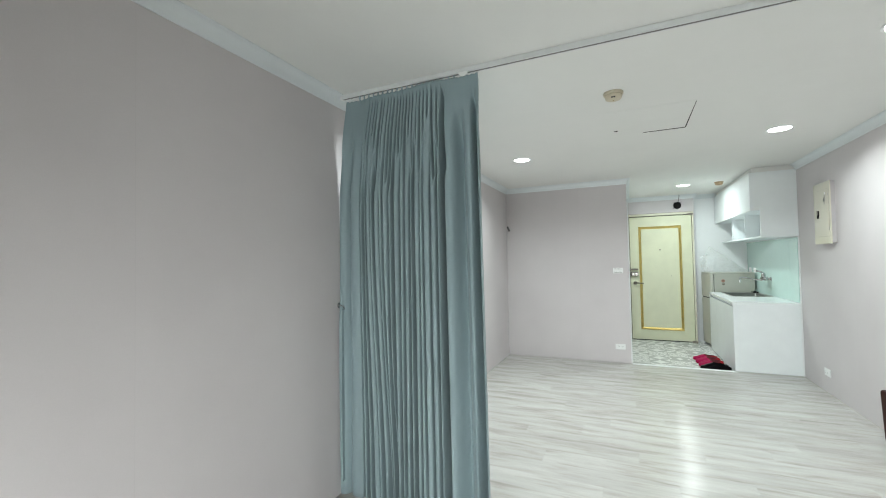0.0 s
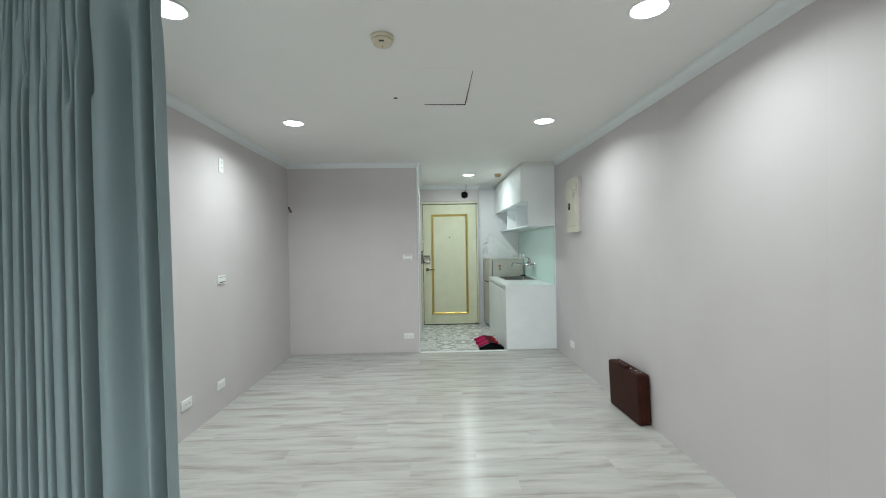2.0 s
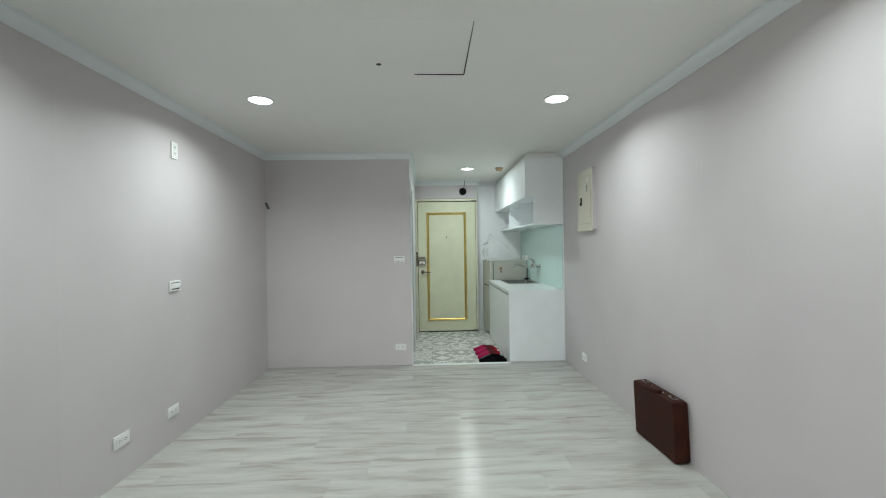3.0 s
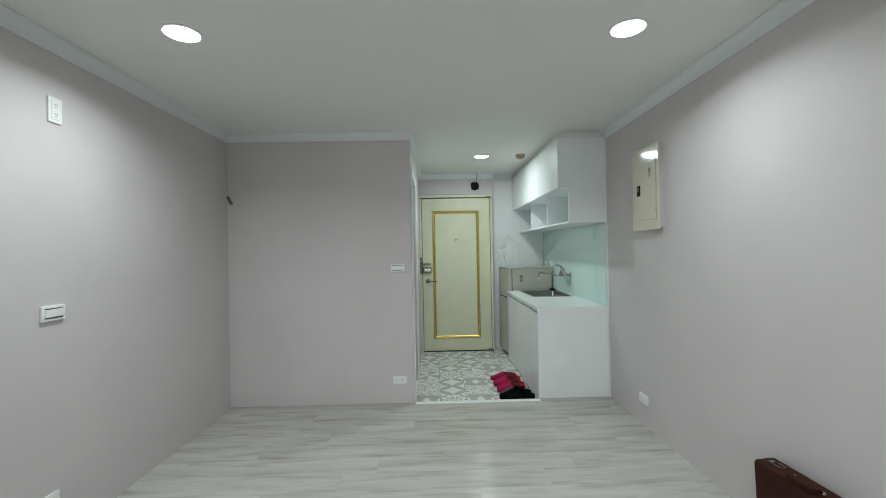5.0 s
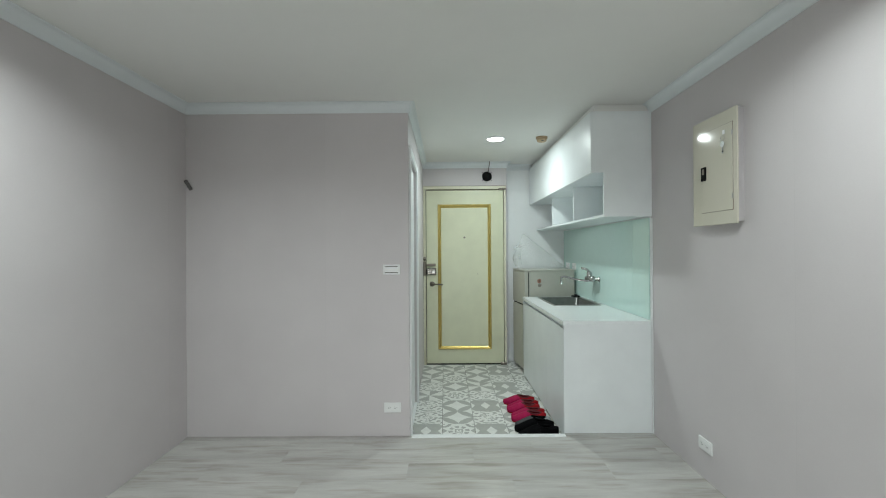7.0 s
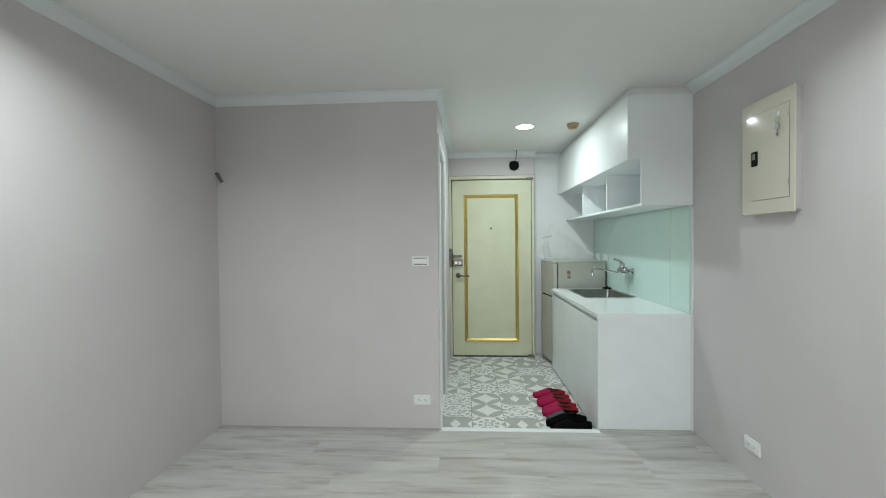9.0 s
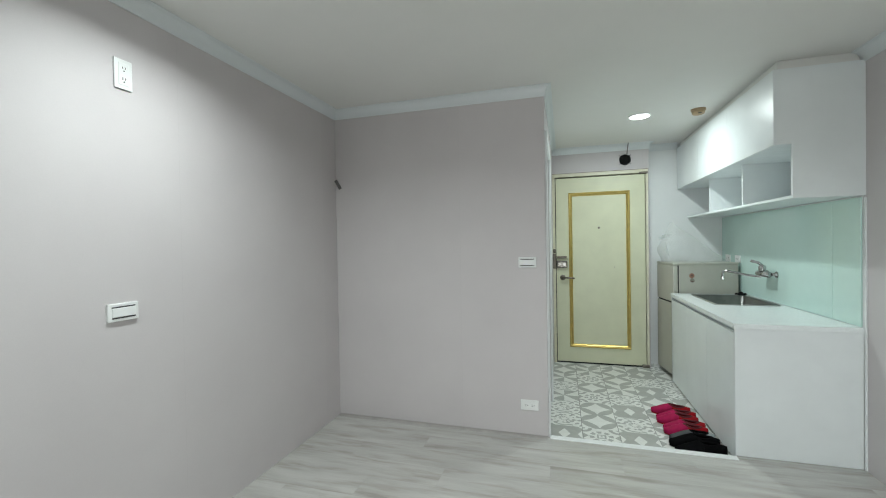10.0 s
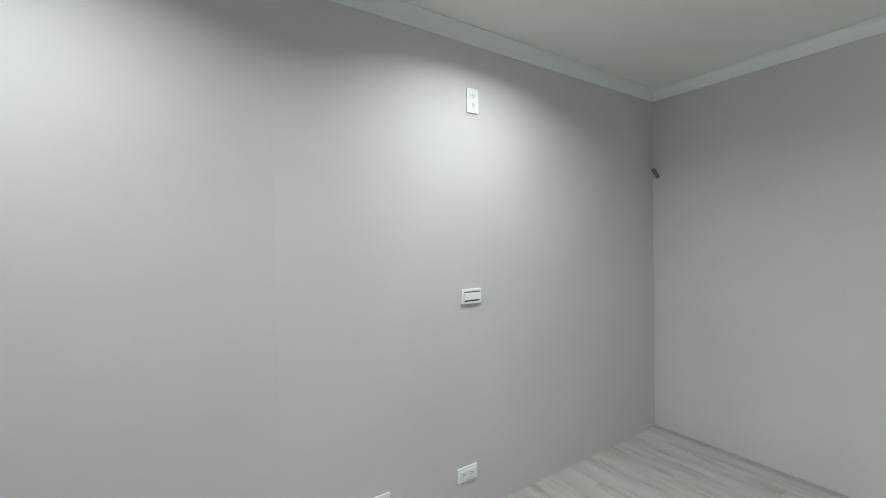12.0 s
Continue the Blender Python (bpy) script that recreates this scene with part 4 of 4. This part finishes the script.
def plastic_bag():
    """A big clear bag slumped on the fridge, high at one side and falling away to the other."""
    b = thing("plastic_bag", Matrix.Translation((1.268, 7.44, TILE_Z + FH)) @ pose(0, 0, 0, 0, 0, 8), "large clear plastic bag slumped on top of the fridge", "plastic bag")
    bm = B()
    nu, nv = 30, 26
    rows = []
    for i in range(nu + 1):
        u = i / nu
        hgt = 0.40 * min(1.0, 0.55 + u * 4.5) * max(0.05, 1.02 - 0.98 * max(0.0, u - 0.10) / 0.9) ** 1.05
        hgt *= (1 - 0.999 * max(0, (u - 0.97) / 0.03))
        wid = 0.165 * (0.55 + 0.45 * math.sin(math.pi * min(1, 0.18 + u * 0.82)))
        row = []
        for k in range(nv + 1):
            a = math.pi * k / nv
            f = noise.noise(Vector((4.5 * u, 2.2 * math.cos(a), 2.2 * math.sin(a) + 3)))
            f2 = noise.noise(Vector((13 * u, 6 * math.cos(a), 6 * math.sin(a))))
            kk = 1 + 0.09 * f + 0.02 * f2
            bulge = -0.05 * math.sin(math.pi * min(1, max(0, math.sin(a)))) * max(0, 1 - 5 * u)
            row.append(bm.verts.new((0.015 + 0.545 * u + bulge, 0.20 - wid * kk * math.cos(a), 0.001 + hgt * kk * max(0.0, math.sin(a)) ** 0.75)))
        rows.append(row)
    for a, c in zip(rows, rows[1:]):
        for k in range(nv):
            bm.faces.new((a[k], a[k + 1], c[k + 1], c[k]))
    bm.faces.new(rows[0])
    bmesh.ops.recalc_face_normals(bm, faces=bm.faces)
    part("film", bm, M_FILM, b, smooth=True)
    bm = B()
    prev = None
    for i in range(9):
        q = i / 8
        w = 0.07 - 0.03 * q
        c = Vector((0.02 - 0.075 * q, 0.16, 0.27 - 0.03 * q * q))
        cur = [bm.verts.new(c + Vector((0.010 * math.sin(i * 1.3), (j / 6 - 0.5) * 2 * w, 0.014 * math.sin(j * 2.1 + i)))) for j in range(7)]
        if prev:
            for j in range(6):
                bm.faces.new((prev[j], prev[j + 1], cur[j + 1], cur[j]))
        prev = cur
    part("bag_mouth", bm, M_FILM, b, "gathered mouth of the bag", True)


plastic_bag()


# ---- slippers by the step ----
def slipper_outline(s):
    """Half width of a sole along its length, 0 at the heel and 1 at the toe."""
    return 0.041 * max(0.0, 1 - abs((s - 0.5) / 0.5) ** 3.2) ** 0.55 * (0.90 + 0.22 * s - 0.30 * max(0.0, s - 0.66))


def slipper(name, m, label, sole_mat, toe_mat, heel_mat, lining_mat, trim_mat, length=0.27, tall=1.0, group=""):
    """A soft house shoe: sole, footbed, toe cap and heel cup round an oval opening with a rolled rim."""
    t = thing(name, m, label, name, group)
    steps = [0.004 + 0.992 * i / 26 for i in range(27)]
    ring = [(s * length, -slipper_outline(s)) for s in steps] + [(s * length, slipper_outline(s)) for s in reversed(steps)]
    bm = prism(B(), ring, "z", 0.0, 0.017)
    part("sole", bm, sole_mat, t)
    part("footbed", prism(B(), [(x, 0.88 * w) for x, w in ring], "z", 0.017, 0.021), lining_mat, t)

    def over(s, a):
        high = tall * (0.052 + 0.016 * math.sin(math.pi * min(1.0, s * 1.15)) - 0.030 * max(0.0, s - 0.55) / 0.45)
        return Vector((s * length, -1.03 * slipper_outline(s) * math.cos(a), 0.012 + high * max(0.0, math.sin(a)) ** 0.6))

    def inside(s, a):
        return ((s - 0.34) / 0.19) ** 2 + (math.cos(a) / 0.62) ** 2 < 1 and math.sin(a) > 0

    for piece, mat, s0, s1, n in (("toe_cap", toe_mat, 0.47, 0.997, 18), ("heel_cup", heel_mat, 0.003, 0.47, 18)):
        bm = B()
        rows = [[bm.verts.new(over(s0 + (s1 - s0) * i / n, math.pi * k / 20)) for k in range(21)] for i in range(n + 1)]
        for i in range(n):
            for k in range(20):
                if not inside(s0 + (s1 - s0) * (i + 0.5) / n, math.pi * (k + 0.5) / 20):
                    bm.faces.new((rows[i][k], rows[i][k + 1], rows[i + 1][k + 1], rows[i + 1][k]))
        ob = part(piece, bm, mat, t, smooth=True)
        sol = ob.modifiers.new("thickness", "SOLIDIFY")
        sol.thickness, sol.offset = 0.005, -1
    rim = []
    for k in range(25):
        q = 2 * math.pi * k / 24
        rim.append(over(0.34 + 0.20 * math.cos(q), math.acos(0.66 * math.sin(q))))
    part("rim", tube(B(), rim, 0.0075, 8), trim_mat, t, smooth=True)
    return t


# toes towards the door side, heels against the cabinet
red = slipper("slipper", pose(1.175, 6.57, TILE_Z, 0, 0, 172), "crimson house slipper with magenta toe in a row on the tiles", M_RED, M_PINK, M_RED, M_DKRED, M_DKRED, group="house slippers")
for x, y, a in ((1.188, 6.482, 185), (1.180, 6.392, 174), (1.198, 6.302, 184), (1.190, 6.213, 176)):
    copy_thing(red, pose(x, y, TILE_Z, 0, 0, a))
slipper("slipper", pose(1.203, 6.128, TILE_Z, 0, 0, 182), "dark grey house slipper with pale heel on the tiles", M_GREYSHOE, M_GREYSHOE, M_LTGREY, M_BLACKSHOE, M_BLACKSHOE, group="house slippers")
black = slipper("shoe", pose(1.205, 6.040, TILE_Z, 0, 0, 178), "black knitted slip-on shoe beside the step", M_BLACKSHOE, M_BLACKSHOE, M_BLACKSHOE, M_BLACK, M_BLACKSHOE, 0.29, 1.15, "dark shoes")
copy_thing(black, pose(1.215, 5.948, TILE_Z, 0, 0, 182))

# ---- briefcase ----
bc = thing("briefcase", Matrix.Translation((1.788, 3.862, 0.002)) @ pose(0, 0, 0, 2.5, 0, -88), "dark brown leather attache case standing against the wall", "briefcase")
L2, HT = 0.226, 0.372


def case_half(y0, y1, round_edge):
    """One padded half of the case, its outer edges well rounded."""
    bm = box(B(), -L2, L2, y0, y1, 0.0, HT)
    corners = [e for e in bm.edges if abs(e.verts[0].co.y - e.verts[1].co.y) > 0.01]
    bmesh.ops.bevel(bm, geom=corners, offset=0.022, segments=4, affect="EDGES", profile=0.5)
    outer = [e for e in bm.edges if all(abs(v.co.y - round_edge) < 1e-5 for v in e.verts)]
    bmesh.ops.bevel(bm, geom=outer, offset=0.012, segments=3, affect="EDGES", profile=0.5)
    return bm


part("lid", case_half(-0.004, 0.0588, -0.004), M_LEATHER, bc, smooth=False)
part("shell", case_half(0.0600, 0.091, 0.091), M_LEATHER, bc)
part("frame_rim", box(B(), -L2 + 0.006, L2 - 0.006, 0.052, 0.066, 0.008, HT - 0.004), M_LEATHER, bc)
# broad padded handle folded down over the room side
grip = [(-0.070, 0.030), (-0.066, 0.012), (-0.050, -0.006), (0.050, -0.006), (0.066, 0.012), (0.070, 0.030), (0.056, 0.032), (0.048, 0.020), (-0.048, 0.020), (-0.056, 0.032)]
bm = prism(B(), grip, "z", HT + 0.002, HT + 0.020)
bmesh.ops.bevel(bm, geom=list(bm.edges), offset=0.003, segments=2, affect="EDGES")
part("handle", bm, M_LEATHER, bc, "padded brown leather handle")
for x in (-0.062, 0.062):
    part("handle_post", lathe(B(), [(0.011, 0), (0.011, 0.004), (0.008, 0.010), (0.001, 0.012)], 16, pose(x, 0.034, HT - 0.001)), M_CHROME, bc, "small chrome handle loop", True)
for x in (-0.150, 0.150):
    latch = part("latch", box(B(), x - 0.034, x + 0.034, 0.030, 0.062, HT - 0.003, HT + 0.0025, 0.001), M_LEATHER, bc)
    part("latch_wire", tube(B(), [(x - 0.032, 0.032, HT + 0.004), (x + 0.032, 0.032, HT + 0.004)], 0.0016, 6), M_CHROME, latch, "thin chrome latch outline")
    part("latch_wire", tube(B(), [(x + 0.032, 0.032, HT + 0.004), (x + 0.032, 0.058, HT + 0.004), (x - 0.010, 0.058, HT + 0.004)], 0.0016, 6), M_CHROME, latch, "thin chrome latch outline")
    part("latch_button", box(B(), x - 0.030, x - 0.014, 0.036, 0.052, HT + 0.002, HT + 0.008, 0.002), M_CHROME, latch, "chrome latch button")
for x in (-L2 + 0.03, L2 - 0.03):
    part("foot", rod(B(), (x, 0.045, -0.003), (x, 0.045, 0.003), 0.006, seg=10), M_STEEL, bc)

tagged(part("edge_strip", prism(B(), [(BACK - 0.040, 0.0005), (BACK - 0.036, 0.005), (BACK - 0.001, 0.007), (BACK - 0.001, 0.0005)], "x", LEFT + 0.001, CORR - 0.002), M_EDGE), "grey floor edging strip along the partition wall", "trim", kind="structure")

# ---- floor boards ----
fl = structure("floor", prism(B(), [(LEFT, REAR), (RIGHT, REAR), (RIGHT, 5.894), (1.244, 5.894), (1.244, 5.862), (LEFT, 5.862)], "z", -0.1, -0.008), M_UNDER, "pale grey washed-oak laminate floor of long boards", "floor")
PW, PL = 0.186, 1.22
meshes = {}


def board_mesh(w, length):
    key_ = (round(w, 3), round(length, 3))
    if key_ not in meshes:
        bm = B()
        c = 0.0003
        lo = [bm.verts.new((sx * length / 2, sy * w / 2, -0.008)) for sx, sy in ((-1, -1), (1, -1), (1, 1), (-1, 1))]
        mid = [bm.verts.new((sx * length / 2, sy * w / 2, -c)) for sx, sy in ((-1, -1), (1, -1), (1, 1), (-1, 1))]
        top = [bm.verts.new((sx * (length / 2 - c), sy * (w / 2 - c), 0)) for sx, sy in ((-1, -1), (1, -1), (1, 1), (-1, 1))]
        for a, b in ((lo, mid), (mid, top)):
            for i in range(4):
                bm.faces.new((a[i], a[(i + 1) % 4], b[(i + 1) % 4], b[i]))
        bm.faces.new(top)
        me = bpy.data.meshes.new("board")
        bm.to_mesh(me)
        bm.free()
        me.materials.append(M_PLANK)
        meshes[key_] = me
    return meshes[key_]


rng = random.Random(11)
y = 5.862
row = 0
while y > REAR + 0.02:
    w = min(PW, y - REAR)
    x = LEFT - (0.0, 0.41, 0.82, 0.2, 0.61, 1.02)[row % 6]
    while x < RIGHT:
        a, b = max(x, LEFT), min(x + PL, RIGHT)
        if b - a > 0.03:
            ob = new("board", board_mesh(w - 0.0003, round(b - a, 2) - 0.0003))
            ob.parent = fl
            ob.matrix_basis = pose((a + b) / 2, y - w / 2, 0)
        x += PL
    y -= w
    row += 1

ob = new("board", board_mesh(0.031, 0.64))
ob.parent = fl
ob.matrix_basis = pose(1.2445 + 0.32, 5.8785, 0)

# ---- patterned tiles ----
tf = structure("floor_tiles", box(B(), CORR, RIGHT, 5.879, KITY, -0.12, TILE_Z - 0.004), M_GROUT, "grey and white patchwork patterned entrance tiles", "floor")
P = 0.2525
tile_meshes = {}


def tile_mesh(style, cx0, cx1, cy0, cy1):
    """A tile about its own centre, cut where it meets an edge."""
    key_ = (style, round(cx0, 3), round(cx1, 3), round(cy0, 3), round(cy1, 3))
    if key_ not in tile_meshes:
        bm = B()
        box(bm, cx0, cx1, cy0, cy1, -0.006, 0.0)
        top = [e for e in bm.edges if all(v.co.z > -0.001 for v in e.verts)]
        bmesh.ops.bevel(bm, geom=top, offset=0.0012, segments=1, affect="EDGES")
        me = bpy.data.meshes.new("tile")
        bm.to_mesh(me)
        bm.free()
        me.materials.append(M_TILES[style])
        tile_meshes[key_] = me
    return tile_meshes[key_]


PATTERN = ["1313201", "2020420", "2010031", "4320134", "2041202", "4302310", "0401041", "0044302", "4031210"]
for j in range(9):
    for i in range(8):
        cx, cy = 0.362 - P / 2 + i * P, 6.058 + j * P
        x0, x1 = max(cx - P / 2 + 0.0024, CORR), min(cx + P / 2 - 0.0024, RIGHT)
        y0, y1 = max(cy - P / 2 + 0.0008, 5.879), min(cy + P / 2 - 0.0008, KITY if cx > 1.15 else DOORY + 0.04)
        if x1 - x0 < 0.01 or y1 - y0 < 0.01:
            continue
        ob = new("tile", tile_mesh(int(PATTERN[j][i % 7]), x0 - cx, x1 - cx, y0 - cy, y1 - cy))
        ob.parent = tf
        ob.matrix_basis = pose(cx, cy, TILE_Z, 0, 0, 0)
